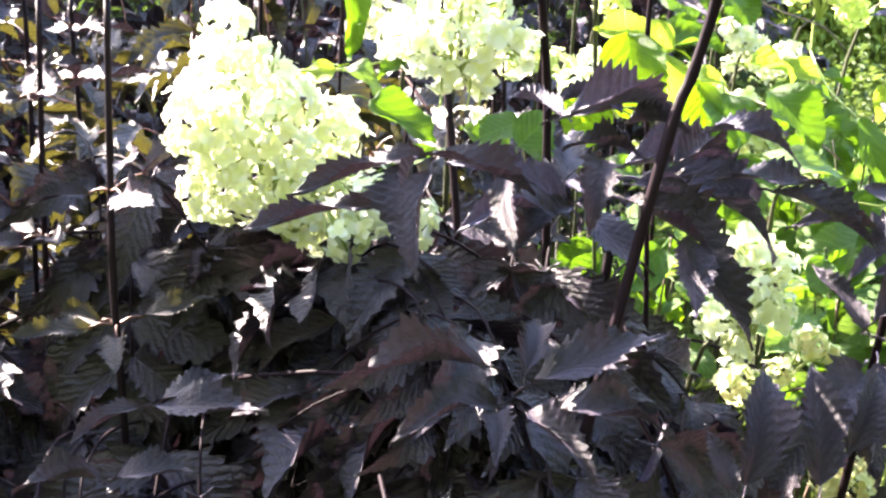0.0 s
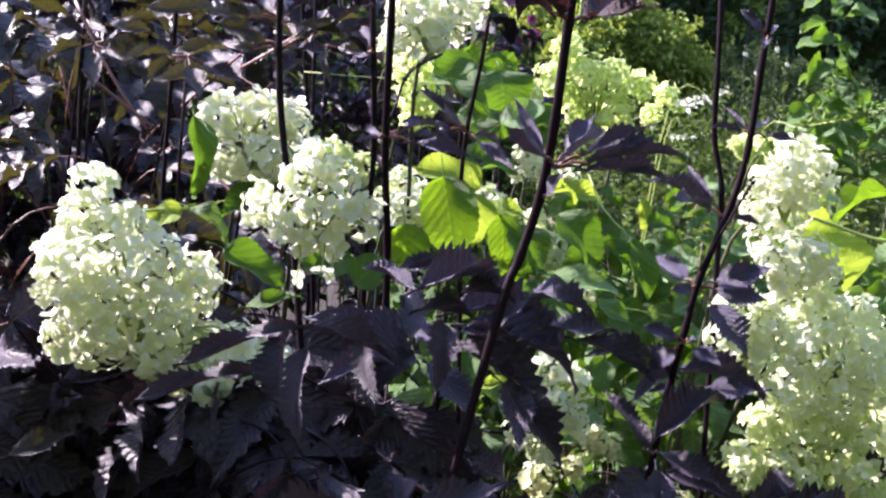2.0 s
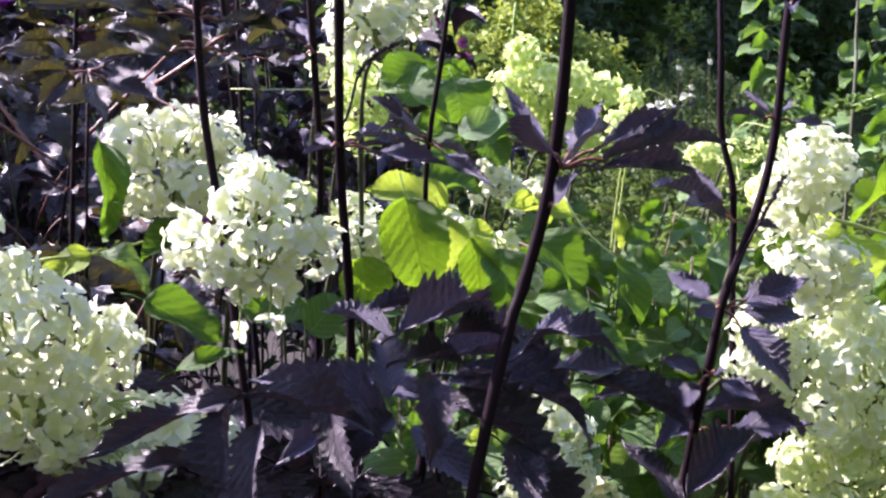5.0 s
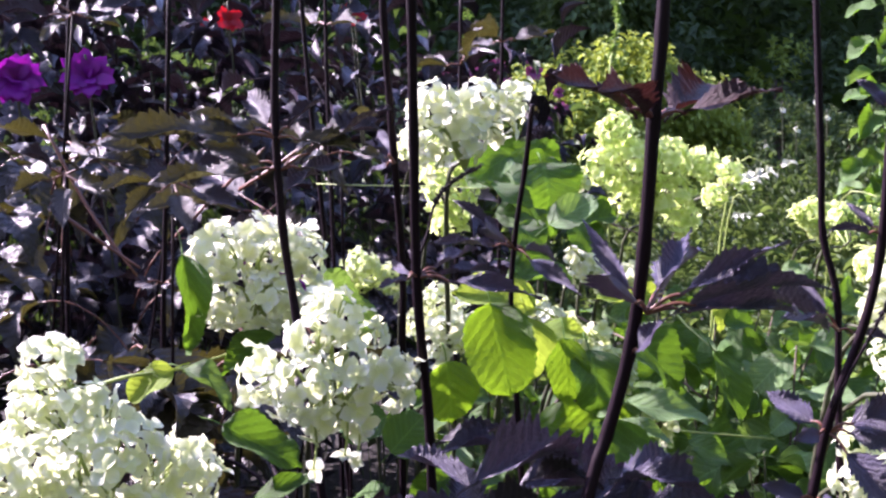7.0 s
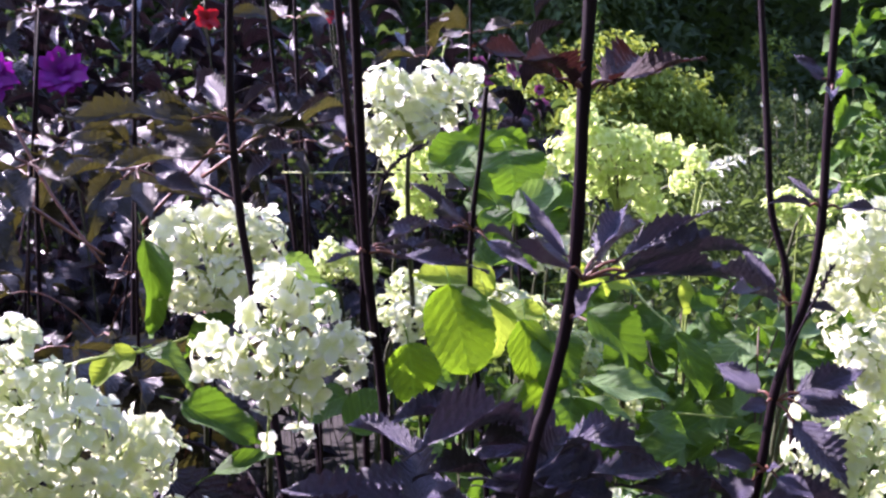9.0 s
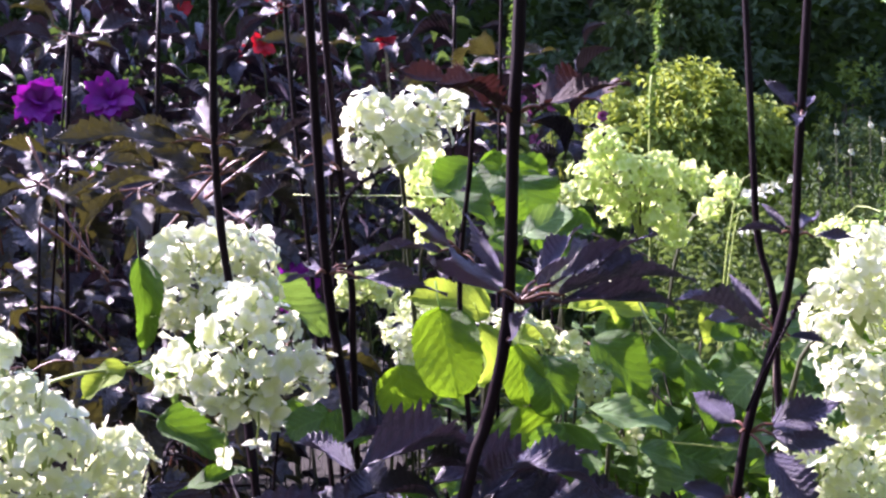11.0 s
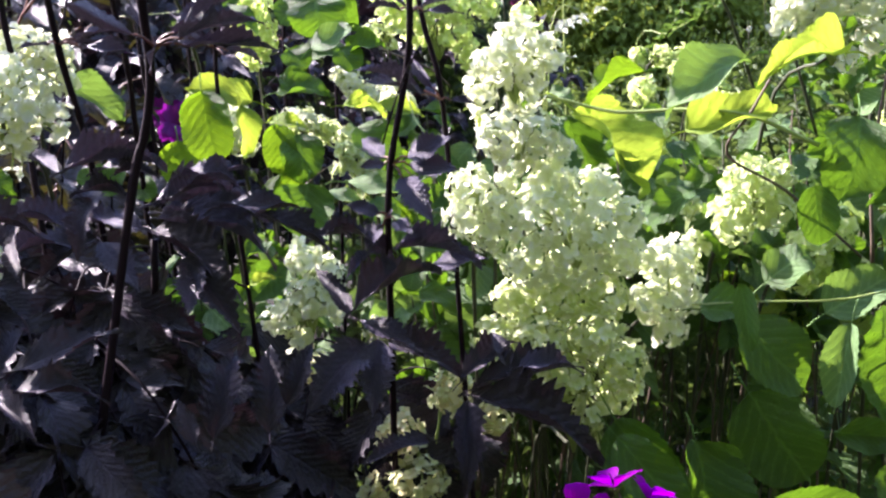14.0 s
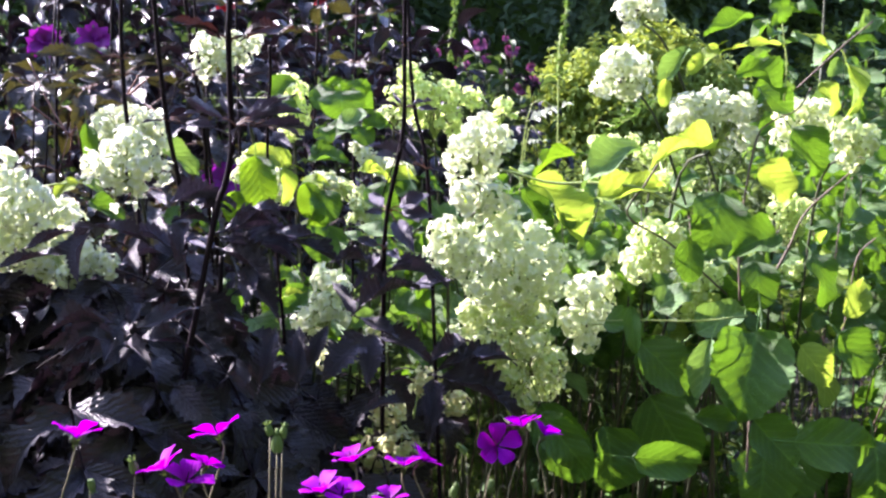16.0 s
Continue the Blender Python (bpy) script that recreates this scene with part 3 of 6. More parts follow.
def meadow(name, box, count, length, mat, label, seed, upright=0.8):
    """Fine leafy stems and grass that fill the bed, too many to count."""
    rng = random.Random(seed)
    (x0, x1), (y0, y1), (z0, z1) = box
    places = []
    for s in range(count):
        x, y, top = rng.uniform(x0, x1), rng.uniform(y0, y1), rng.uniform(z0, z1)
        lean = Vector((rng.gauss(0, 0.12), rng.gauss(0, 0.12), 1)).normalized()
        foot = Vector((x, y, 0)) - Vector((lean.x, lean.y, 0)) * top * 0.5
        crown = foot + lean * top
        places.append((3, pose_of(foot, crown, 0.004, (0, -1, 0.2))))
        for k in range(15):
            p = foot.lerp(crown, 1 - 0.72 * (k / 15) ** 1.2)
            q = rng.uniform(0, 6.28)
            d = Vector((math.cos(q) * 0.9, math.sin(q) * 0.9, rng.uniform(-0.3, upright))).normalized() * length * rng.uniform(0.6, 1.4)
            places.append((rng.randrange(3), pose_of(p, p + d, d.length * 0.28, (rng.gauss(0, 0.3), rng.gauss(-0.2, 0.3), 1))))
    ob = tagged(new(name, scatter(name, LANCE, places, mat)), label, "plants", "", "stuff")
    return ob


meadow("herb_planting", ((0.9, 3.8), (2.4, 5.4), (0.75, 1.12)), 900, 0.05, HERB_LEAF, "fine feathery green perennials filling the middle of the bed", 41)
meadow("herb_planting", ((0.35, 1.3), (1.8, 2.5), (0.85, 1.12)), 260, 0.045, HERB_LEAF, "leafy green perennials behind the hydrangeas", 42)
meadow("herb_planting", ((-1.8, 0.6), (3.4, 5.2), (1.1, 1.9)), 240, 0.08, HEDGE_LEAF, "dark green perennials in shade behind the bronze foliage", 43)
meadow("herb_planting", ((-1.8, 0.7), (2.6, 5.2), (1.1, 2.0)), 230, 0.11, DARK_LEAF, "dark purple perennials in shade behind the bronze foliage", 48)
meadow("herb_planting", ((0.35, 1.35), (1.4, 2.1), (0.8, 1.12)), 260, 0.036, HERB_LEAF, "fine feathery green growth between the hydrangeas", 49)
meadow("herb_planting", ((-2.6, -0.9), (1.6, 4.2), (0.6, 1.25)), 260, 0.12, DARK_LEAF, "dark purple perennials low behind the bronze foliage", 51)
meadow("herb_planting", ((1.9, 2.75), (3.7, 4.3), (0.95, 1.30)), 300, 0.035, HEDGE_LEAF, "fine upright green stems before a dull green shrub", 50, 2.6)
meadow("grass", ((-5, 9), (5.0, 11.5), (0.3, 0.6)), 550, 0.10, HERB_LEAF, "rough grass before the dark hedge", 44)

# ---- hydrangeas: heads that stand nearest ----
cane_a = hydrangea("large white hydrangea head nodding over dark foliage", [(-0.177, 0.880, 1.407, 0.024), (-0.190, 0.887, 1.371, 0.027), (-0.148, 0.857, 1.378, 0.022), (-0.188, 0.863, 1.334, 0.045), (-0.144, 0.853, 1.332, 0.050), (-0.096, 0.872, 1.316, 0.037), (-0.170, 0.859, 1.285, 0.045), (-0.120, 0.848, 1.277, 0.046), (-0.082, 0.866, 1.254, 0.033), (-0.101, 0.854, 1.235, 0.025), (-0.052, 0.802, 1.272, 0.030), (-0.024, 0.802, 1.259, 0.024), (-0.076, 0.803, 1.244, 0.022), (-0.203, 0.887, 1.266, 0.030)], WHITE_PETAL)
cane_b = hydrangea("round white hydrangea head behind a larger one", [(-0.057, 1.073, 1.441, 0.036), (-0.025, 1.064, 1.449, 0.032), (0.008, 1.073, 1.443, 0.030), (-0.057, 1.060, 1.405, 0.034), (-0.018, 1.050, 1.405, 0.034), (0.016, 1.071, 1.414, 0.022), (-0.061, 1.058, 1.383, 0.016)], WHITE_PETAL)
cane_c = hydrangea("loose white hydrangea head with two hanging florets", [(0.015, 0.832, 1.435, 0.023), (-0.002, 0.821, 1.423, 0.019), (0.036, 0.831, 1.426, 0.020), (-0.031, 0.819, 1.401, 0.024), (-0.005, 0.799, 1.398, 0.027), (0.029, 0.818, 1.396, 0.028), (0.058, 0.828, 1.395, 0.020), (0.000, 0.806, 1.371, 0.018), (0.031, 0.816, 1.365, 0.017), (-0.021, 0.817, 1.381, 0.017), (0.059, 0.827, 1.377, 0.013)], WHITE_PETAL, None, 0.0196, True, ((-0.004, 0.794, 1.341), (0.026, 0.804, 1.341), (0.018, 0.804, 1.345)))
cane_h = hydrangea("white hydrangea head standing above dark leaves", [(0.117, 0.974, 1.571, 0.024), (0.155, 0.984, 1.572, 0.024), (0.186, 0.984, 1.573, 0.021), (0.111, 0.972, 1.546, 0.023), (0.144, 0.972, 1.545, 0.023), (0.117, 0.970, 1.523, 0.013), (0.176, 0.983, 1.552, 0.017)], WHITE_PETAL)
cane_r1 = hydrangea("tall white hydrangea head at the top of a cluster", [(0.542, 0.932, 1.430, 0.031), (0.515, 0.930, 1.405, 0.028), (0.575, 0.941, 1.418, 0.025), (0.553, 0.939, 1.395, 0.028), (0.502, 0.927, 1.379, 0.023), (0.552, 0.946, 1.368, 0.026)], WHITE_PETAL)
cane_r2 = hydrangea("bluish white hydrangea head in a dense cluster", [(0.516, 0.893, 1.331, 0.033), (0.558, 0.903, 1.328, 0.030), (0.526, 0.891, 1.305, 0.024), (0.584, 0.911, 1.310, 0.022), (0.501, 0.914, 1.345, 0.020)], WHITE_PETAL)
cane_r3 = hydrangea("cream hydrangea head beside a dark stalk", [(0.480, 0.908, 1.272, 0.030), (0.472, 0.905, 1.241, 0.030), (0.506, 0.896, 1.253, 0.027), (0.523, 0.908, 1.276, 0.017), (0.499, 0.903, 1.220, 0.028)], IVORY_PETAL)
cane_r4 = hydrangea("big cream hydrangea head in the middle of a cluster", [(0.574, 0.898, 1.271, 0.035), (0.624, 0.907, 1.257, 0.033), (0.551, 0.875, 1.237, 0.041), (0.608, 0.884, 1.227, 0.041), (0.655, 0.894, 1.227, 0.027), (0.539, 0.881, 1.193, 0.039), (0.592, 0.880, 1.186, 0.041), (0.645, 0.890, 1.186, 0.032)], IVORY_PETAL)
cane_r5 = hydrangea("greenish hydrangea head hanging low in the cluster", [(0.574, 0.886, 1.135, 0.037), (0.527, 0.896, 1.139, 0.034), (0.626, 0.886, 1.137, 0.034), (0.550, 0.873, 1.100, 0.040), (0.610, 0.873, 1.102, 0.042), (0.640, 0.869, 1.061, 0.035), (0.576, 0.878, 1.048, 0.039), (0.636, 0.876, 1.019, 0.029), (0.600, 0.874, 0.999, 0.025), (0.619, 0.880, 0.954, 0.014), (0.504, 0.893, 1.097, 0.034)], CREAM_PETAL)
cane_r6 = hydrangea("small cream hydrangea head at the side of a cluster", [(0.708, 0.899, 1.170, 0.034), (0.720, 0.896, 1.130, 0.031), (0.689, 0.895, 1.123, 0.031), (0.706, 0.892, 1.091, 0.026)], IVORY_PETAL)
cane_s = hydrangea("faded cream hydrangea head low among dark leaves", [(0.287, 0.941, 1.196, 0.024), (0.312, 0.940, 1.179, 0.024), (0.287, 0.928, 1.158, 0.031), (0.316, 0.937, 1.140, 0.021), (0.257, 0.926, 1.134, 0.026), (0.273, 0.924, 1.109, 0.021)], IVORY_PETAL)
cane_s2 = hydrangea("small faded hydrangea head low in the shade", [(0.368, 0.992, 1.089, 0.021), (0.387, 0.991, 1.071, 0.016), (0.291, 0.969, 1.052, 0.025), (0.331, 0.970, 1.063, 0.019)], FADED_PETAL)
cane_s3 = hydrangea("greenish hydrangea head deep in dark leaves", [(0.450, 0.946, 1.016, 0.030), (0.498, 0.942, 0.977, 0.027), (0.385, 0.922, 0.976, 0.033), (0.395, 0.888, 0.924, 0.041), (0.360, 0.887, 0.918, 0.034)], FADED_PETAL)
cane_r7 = hydrangea("cream hydrangea head at the edge of the cluster", [(0.749, 0.976, 1.135, 0.028), (0.731, 0.974, 1.106, 0.028), (0.767, 0.979, 1.163, 0.022), (0.784, 1.032, 1.201, 0.017)], CREAM_PETAL)

# heads farther back
cane_d = hydrangea("lime green hydrangea head lit from behind", [(0.474, 1.501, 1.513, 0.032), (0.456, 1.497, 1.468, 0.035), (0.502, 1.488, 1.474, 0.039), (0.551, 1.498, 1.471, 0.038), (0.554, 1.493, 1.424, 0.035), (0.606, 1.507, 1.464, 0.029), (0.492, 1.504, 1.426, 0.029), (0.574, 1.500, 1.387, 0.027)], LIME_PETAL)
cane_d2 = hydrangea("small lime hydrangea head beside a larger one", [(0.685, 1.585, 1.443, 0.024), (0.661, 1.583, 1.410, 0.023), (0.707, 1.584, 1.425, 0.014)], LIME_PETAL)
for label, mat, lobes in (
        ("small pale hydrangea head half hidden in the bed", WHITE_PETAL, [(0.174, 1.214, 1.325, 0.023), (0.163, 1.211, 1.299, 0.018), (0.195, 1.235, 1.338, 0.016)]),
        ("small pale hydrangea head half hidden in the bed", WHITE_PETAL, [(0.371, 1.317, 1.363, 0.023), (0.396, 1.316, 1.347, 0.019), (0.354, 1.319, 1.377, 0.016)]),
        ("small pale hydrangea head half hidden in the bed", WHITE_PETAL, [(0.301, 1.254, 1.322, 0.019), (0.283, 1.274, 1.326, 0.014)]),
        ("small pale hydrangea head half hidden in the bed", CREAM_PETAL, [(0.350, 1.210, 1.282, 0.018), (0.339, 1.208, 1.258, 0.015)]),
        ("small pale hydrangea head half hidden in the bed", CREAM_PETAL, [(0.391, 1.124, 1.217, 0.015), (0.369, 1.125, 1.231, 0.011)]),
        ("small pale hydrangea head half hidden in the bed", WHITE_PETAL, [(0.436, 1.355, 1.338, 0.025), (0.411, 1.354, 1.328, 0.019)]),
        ("small pale hydrangea head half hidden in the bed", CREAM_PETAL, [(0.365, 1.229, 1.265, 0.023), (0.357, 1.251, 1.294, 0.022), (0.382, 1.227, 1.246, 0.017)]),
        ("small pale hydrangea head half hidden in the bed", WHITE_PETAL, [(0.279, 1.393, 1.311, 0.020), (0.316, 1.352, 1.302, 0.022)]),
        ("pale hydrangea head half hidden by leaves", WHITE_PETAL, [(0.431, 1.495, 1.331, 0.027), (0.459, 1.494, 1.314, 0.024), (0.405, 1.494, 1.317, 0.017)]),
        ("pale hydrangea head half hidden by leaves", CREAM_PETAL, [(0.297, 1.294, 1.320, 0.021), (0.321, 1.293, 1.308, 0.017), (0.276, 1.292, 1.302, 0.017)]),
        ("greenish hydrangea head in half shade behind stalks", CREAM_PETAL, [(0.186, 1.315, 1.330, 0.030), (0.205, 1.312, 1.295, 0.028), (0.162, 1.313, 1.312, 0.024)]),
        ("greenish hydrangea head in half shade behind stalks", CREAM_PETAL, [(0.128, 1.595, 1.325, 0.034), (0.168, 1.594, 1.310, 0.028), (0.102, 1.593, 1.302, 0.023)]),
        ("pale hydrangea head among green leaves", CREAM_PETAL, [(0.390, 1.338, 1.254, 0.020), (0.382, 1.336, 1.233, 0.016)]),
        ("pale green hydrangea head behind a white one", LIME_PETAL, [(0.223, 1.459, 1.487, 0.039), (0.232, 1.455, 1.443, 0.039), (0.225, 1.452, 1.404, 0.025)]),
        ("white hydrangea head behind a lime green one", CREAM_PETAL, [(0.427, 1.624, 1.429, 0.022), (0.454, 1.625, 1.437, 0.023), (0.457, 1.622, 1.407, 0.015)]),
        ("cream hydrangea head among green leaves", CREAM_PETAL, [(0.372, 1.289, 1.263, 0.027), (0.399, 1.287, 1.249, 0.023), (0.331, 1.292, 1.298, 0.023)]),
        ("cream hydrangea head behind a white one", CREAM_PETAL, [(0.214, 1.611, 1.501, 0.028), (0.232, 1.606, 1.478, 0.022)])):
    hydrangea(label, lobes, mat, None, 0.019, False)

# heads of the shrub on the path side
cane_u = hydrangea("white hydrangea head high on an arching branch", [(0.809, 1.081, 1.532, 0.036), (0.837, 1.081, 1.527, 0.030), (0.784, 1.078, 1.496, 0.028), (0.825, 1.088, 1.490, 0.030), (0.851, 1.078, 1.494, 0.021)], WHITE_PETAL, (1.30, 1.45))
cane_v = hydrangea("white hydrangea head at the tip of a branch", [(0.791, 0.969, 1.622, 0.026), (0.827, 0.969, 1.626, 0.026), (0.795, 0.966, 1.597, 0.019), (0.840, 0.968, 1.609, 0.016)], WHITE_PETAL, (1.36, 1.40))
cane_t = hydrangea("broad white hydrangea head over large leaves", [(0.898, 0.984, 1.455, 0.034), (0.944, 0.984, 1.458, 0.035), (0.990, 0.984, 1.452, 0.032), (0.925, 0.981, 1.423, 0.030), (0.999, 0.980, 1.407, 0.028), (0.962, 0.978, 1.381, 0.021), (0.879, 0.982, 1.429, 0.020)], WHITE_PETAL)
cane_t2 = hydrangea("cream hydrangea head among large leaves", [(1.161, 1.153, 1.430, 0.039), (1.202, 1.153, 1.434, 0.035), (1.145, 1.150, 1.396, 0.029)], CREAM_PETAL, None, 0.019, False)
cane_t3 = hydrangea("cream hydrangea head among large leaves", [(1.184, 1.000, 1.405, 0.032), (1.218, 0.999, 1.394, 0.032), (1.194, 0.997, 1.367, 0.027)], CREAM_PETAL, None, 0.019, False)
for label, mat, lobes in (
        ("flat lime green hydrangea head behind the branches", LIME_PETAL, [(0.909, 1.648, 1.352, 0.022), (0.954, 1.648, 1.350, 0.025), (0.999, 1.648, 1.352, 0.022)]),
        ("lime green hydrangea head behind a branch", LIME_PETAL, [(0.865, 1.493, 1.306, 0.028), (0.869, 1.436, 1.224, 0.039), (0.840, 1.438, 1.248, 0.032)]),
        ("cream hydrangea head in dappled light", CREAM_PETAL, [(0.83, 0.957, 1.24, 0.037), (0.81, 0.954, 1.2, 0.035), (0.858, 0.955, 1.212, 0.033), (0.872, 0.958, 1.247, 0.024)]),
        ("cream hydrangea head in dappled light", LIME_PETAL, [(0.884, 0.908, 1.165, 0.032), (0.912, 0.91, 1.186, 0.028), (0.87, 0.905, 1.134, 0.025)]),
        ("lime green hydrangea head among leaves", LIME_PETAL, [(1.205, 1.286, 1.238, 0.036), (1.245, 1.285, 1.225, 0.034), (1.222, 1.283, 1.199, 0.028)]),
        ("lime green hydrangea head among leaves", LIME_PETAL, [(1.210, 1.226, 1.122, 0.025), (1.238, 1.223, 1.088, 0.025)]),
        ("flat yellow green flower head in the bed", LIME_PETAL, [(1.208, 2.293, 1.271, 0.022), (1.250, 2.293, 1.273, 0.024), (1.299, 2.293, 1.267, 0.022), (1.263, 2.289, 1.223, 0.029), (1.320, 2.288, 1.207, 0.031)]),
        ("flat yellow green flower head in the bed", LIME_PETAL, [(1.245, 2.293, 1.267, 0.042), (1.313, 2.292, 1.260, 0.035), (1.200, 1.887, 1.220, 0.031), (1.143, 1.888, 1.232, 0.031)])):
    hydrangea(label, lobes, mat, None, 0.019, False)

# ---- hydrangea leaves ----
def twig(parent, points, r0=0.003, r1=0.002, mat=None, label=""):
    return tube("twig", points, r0 * 0.6, r1 * 0.6, mat or GREEN_STEM, parent, label, 6, 0.15)


leaf(cane_c, (0.181, 1.049, 1.388), (0.192, 1.021, 1.302), 0.0660, BACKLIT_TINT_LEAF, (-0.2, -0.95, 0.25), "broad", "green leaf lit from behind at its tip", 2)
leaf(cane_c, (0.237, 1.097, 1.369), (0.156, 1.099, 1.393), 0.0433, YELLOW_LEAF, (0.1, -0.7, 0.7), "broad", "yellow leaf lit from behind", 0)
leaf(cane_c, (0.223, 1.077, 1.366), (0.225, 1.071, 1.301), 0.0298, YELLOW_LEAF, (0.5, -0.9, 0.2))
leaf(cane_c, (0.266, 1.094, 1.338), (0.265, 1.079, 1.273), 0.0433, BACKLIT_TINT_LEAF, (0, -0.95, 0.3), "broad", "", 2)
leaf(cane_c, (0.235, 1.087, 1.252), (0.304, 1.076, 1.243), 0.0514, BACKLIT_TINT_LEAF, (0, -0.85, 0.5), "broad", "", 2)
leaf(cane_c, (0.143, 1.074, 1.329), (0.146, 1.068, 1.268), 0.0557, BACKLIT_TINT_LEAF, (0.2, -0.9, 0.2))
leaf(cane_c, (0.250, 1.134, 1.337), (0.303, 1.114, 1.329), 0.0271, YELLOW_LEAF, (0, -0.6, 0.8))
for b, t, w, face in (
        ((0.297, 1.048, 1.266), (0.283, 1.022, 1.203), 0.0743, (0, -0.9, 0.4)), ((0.291, 1.093, 1.324), (0.293, 1.068, 1.264), 0.0564, (0.1, -0.9, 0.3)),
        ((0.327, 1.368, 1.487), (0.331, 1.344, 1.433), 0.0913, (0, -0.6, 0.8)), ((0.261, 1.297, 1.360), (0.336, 1.277, 1.361), 0.0472, (0, -0.6, 0.8)),
        ((0.284, 1.322, 1.420), (0.307, 1.300, 1.391), 0.0456, (0, -0.7, 0.6)), ((0.360, 1.342, 1.416), (0.379, 1.319, 1.379), 0.0470, (0, -0.7, 0.6)),
        ((0.370, 1.036, 1.240), (0.411, 1.024, 1.221), 0.0300, (0, -0.5, 0.8)), ((0.419, 0.957, 1.141), (0.467, 0.935, 1.125), 0.0293, (0, -0.6, 0.7)),
        ((0.067, 1.069, 1.272), (0.018, 1.070, 1.294), 0.0384, (0, -0.6, 0.7)), ((0.089, 1.070, 1.286), (0.108, 1.048, 1.261), 0.0320, (0, -0.8, 0.4))):
    leaf(cane_c, b, t, w, GREEN_LEAF, face)
leaf(cane_b, (-0.092, 1.054, 1.449), (-0.089, 1.036, 1.363), 0.0267, GREEN_LEAF, (0.35, -0.9, 0.1), "broad", "narrow green leaf hanging on its edge", 1)
leaf(cane_b, (-0.103, 1.016, 1.357), (-0.144, 1.014, 1.333), 0.0288, YELLOW_LEAF, (-0.1, -0.6, 0.7))
leaf(cane_b, (-0.095, 1.016, 1.356), (-0.056, 0.993, 1.328), 0.0204, GREY_LEAF, (0.2, -0.5, 0.8))
leaf(cane_b, (-0.017, 1.037, 1.376), (-0.065, 1.025, 1.348), 0.0280, GREEN_LEAF, (-0.1, -0.6, 0.7))
leaf(cane_c, (-0.063, 0.914, 1.338), (-0.006, 0.891, 1.309), 0.0310, GREEN_LEAF, (0.1, -0.7, 0.6))
leaf(cane_c, (0.068, 0.940, 1.294), (0.098, 0.943, 1.323), 0.0367, GREEN_LEAF, (0, -0.8, 0.5))
leaf(cane_c, (-0.043, 0.889, 1.287), (0.008, 0.890, 1.299), 0.0173, GREEN_LEAF, (0, -0.5, 0.8))
twig(cane_b, [(-0.176, 1.015, 1.346), (-0.141, 1.015, 1.354), (-0.095, 1.026, 1.355), (-0.040, 1.046, 1.364)])
leaf(cane_h, (0.246, 1.210, 1.511), (0.196, 1.207, 1.477), 0.0447, GREEN_LEAF)
leaf(cane_h, (0.202, 1.158, 1.487), (0.253, 1.124, 1.449), 0.0304, GREEN_LEAF, (0.1, -0.4, 0.9))
leaf(cane_h, (0.316, 1.302, 1.419), (0.379, 1.305, 1.450), 0.0404, GREY_LEAF)
twig(cane_h, [(0.047, 1.308, 1.480), (0.091, 1.258, 1.481), (0.157, 1.207, 1.482), (0.205, 1.157, 1.482)], 0.0012, 0.0008)
back = cane_d
for b, t, w, mat, face in (
        ((0.367, 1.193, 1.315), (0.423, 1.167, 1.247), 0.0566, GREEN_LEAF, (0.1, -0.8, 0.5)),
        ((0.471, 1.190, 1.284), (0.497, 1.163, 1.202), 0.0370, GREEN_LEAF, (0.2, -0.9, 0.3)),
        ((0.438, 1.209, 1.276), (0.475, 1.187, 1.249), 0.0250, GREEN_LEAF, (0.1, -0.5, 0.8)),
        ((0.346, 1.137, 1.250), (0.438, 1.115, 1.228), 0.0427, GREY_LEAF, (0, -0.4, 0.9)),
        ((0.320, 1.087, 1.250), (0.371, 1.065, 1.227), 0.0217, GREY_LEAF, (0, -0.4, 0.9)),
        ((0.466, 1.230, 1.166), (0.527, 1.208, 1.143), 0.0593, GREEN_LEAF, (0, -0.7, 0.6)),
        ((0.353, 1.245, 1.340), (0.415, 1.244, 1.326), 0.0281, YELLOW_LEAF, (0, -0.5, 0.8)),
        ((0.575, 1.392, 1.302), (0.578, 1.388, 1.249), 0.0212, YELLOW_LEAF, (0, -0.9, 0.3)),
        ((0.311, 1.409, 1.496), (0.270, 1.406, 1.453), 0.0548, GREEN_LEAF, (0, -0.6, 0.7)),
        ((0.314, 1.409, 1.492), (0.354, 1.405, 1.448), 0.0438, GREEN_LEAF, (0, -0.6, 0.7)),
        ((0.368, 1.352, 1.408), (0.425, 1.353, 1.421), 0.0387, GREEN_LEAF, (0, -0.6, 0.7)),
        ((0.265, 1.299, 1.381), (0.319, 1.297, 1.360), 0.0473, GREEN_LEAF, (0, -0.6, 0.7)),
        ((0.404, 1.295, 1.331), (0.473, 1.293, 1.315), 0.0338, YELLOW_LEAF, (0, -0.6, 0.7)),
        ((0.016, 1.101, 1.410), (0.081, 1.096, 1.358), 0.0398, GREY_LEAF, (0, -0.6, 0.7)),
        ((0.073, 0.991, 1.308), (0.032, 0.990, 1.294), 0.0360, GREEN_LEAF, (0, -0.6, 0.7)),
        ((0.288, 1.508, 1.478), (0.405, 1.504, 1.435), 0.0701, GREEN_LEAF, (0, -0.6, 0.7)),
        ((0.302, 1.502, 1.410), (0.392, 1.500, 1.385), 0.0584, GREEN_LEAF, (0, -0.6, 0.7)),
        ((0.420, 0.976, 1.137), (0.474, 0.974, 1.108), 0.0269, GREEN_LEAF, (0, -0.6, 0.7)),
        ((0.249, 0.979, 1.169), (0.216, 0.979, 1.162), 0.0149, YELLOW_LEAF, (0, -0.6, 0.7))):
    leaf(back, b, t, w, mat, face)
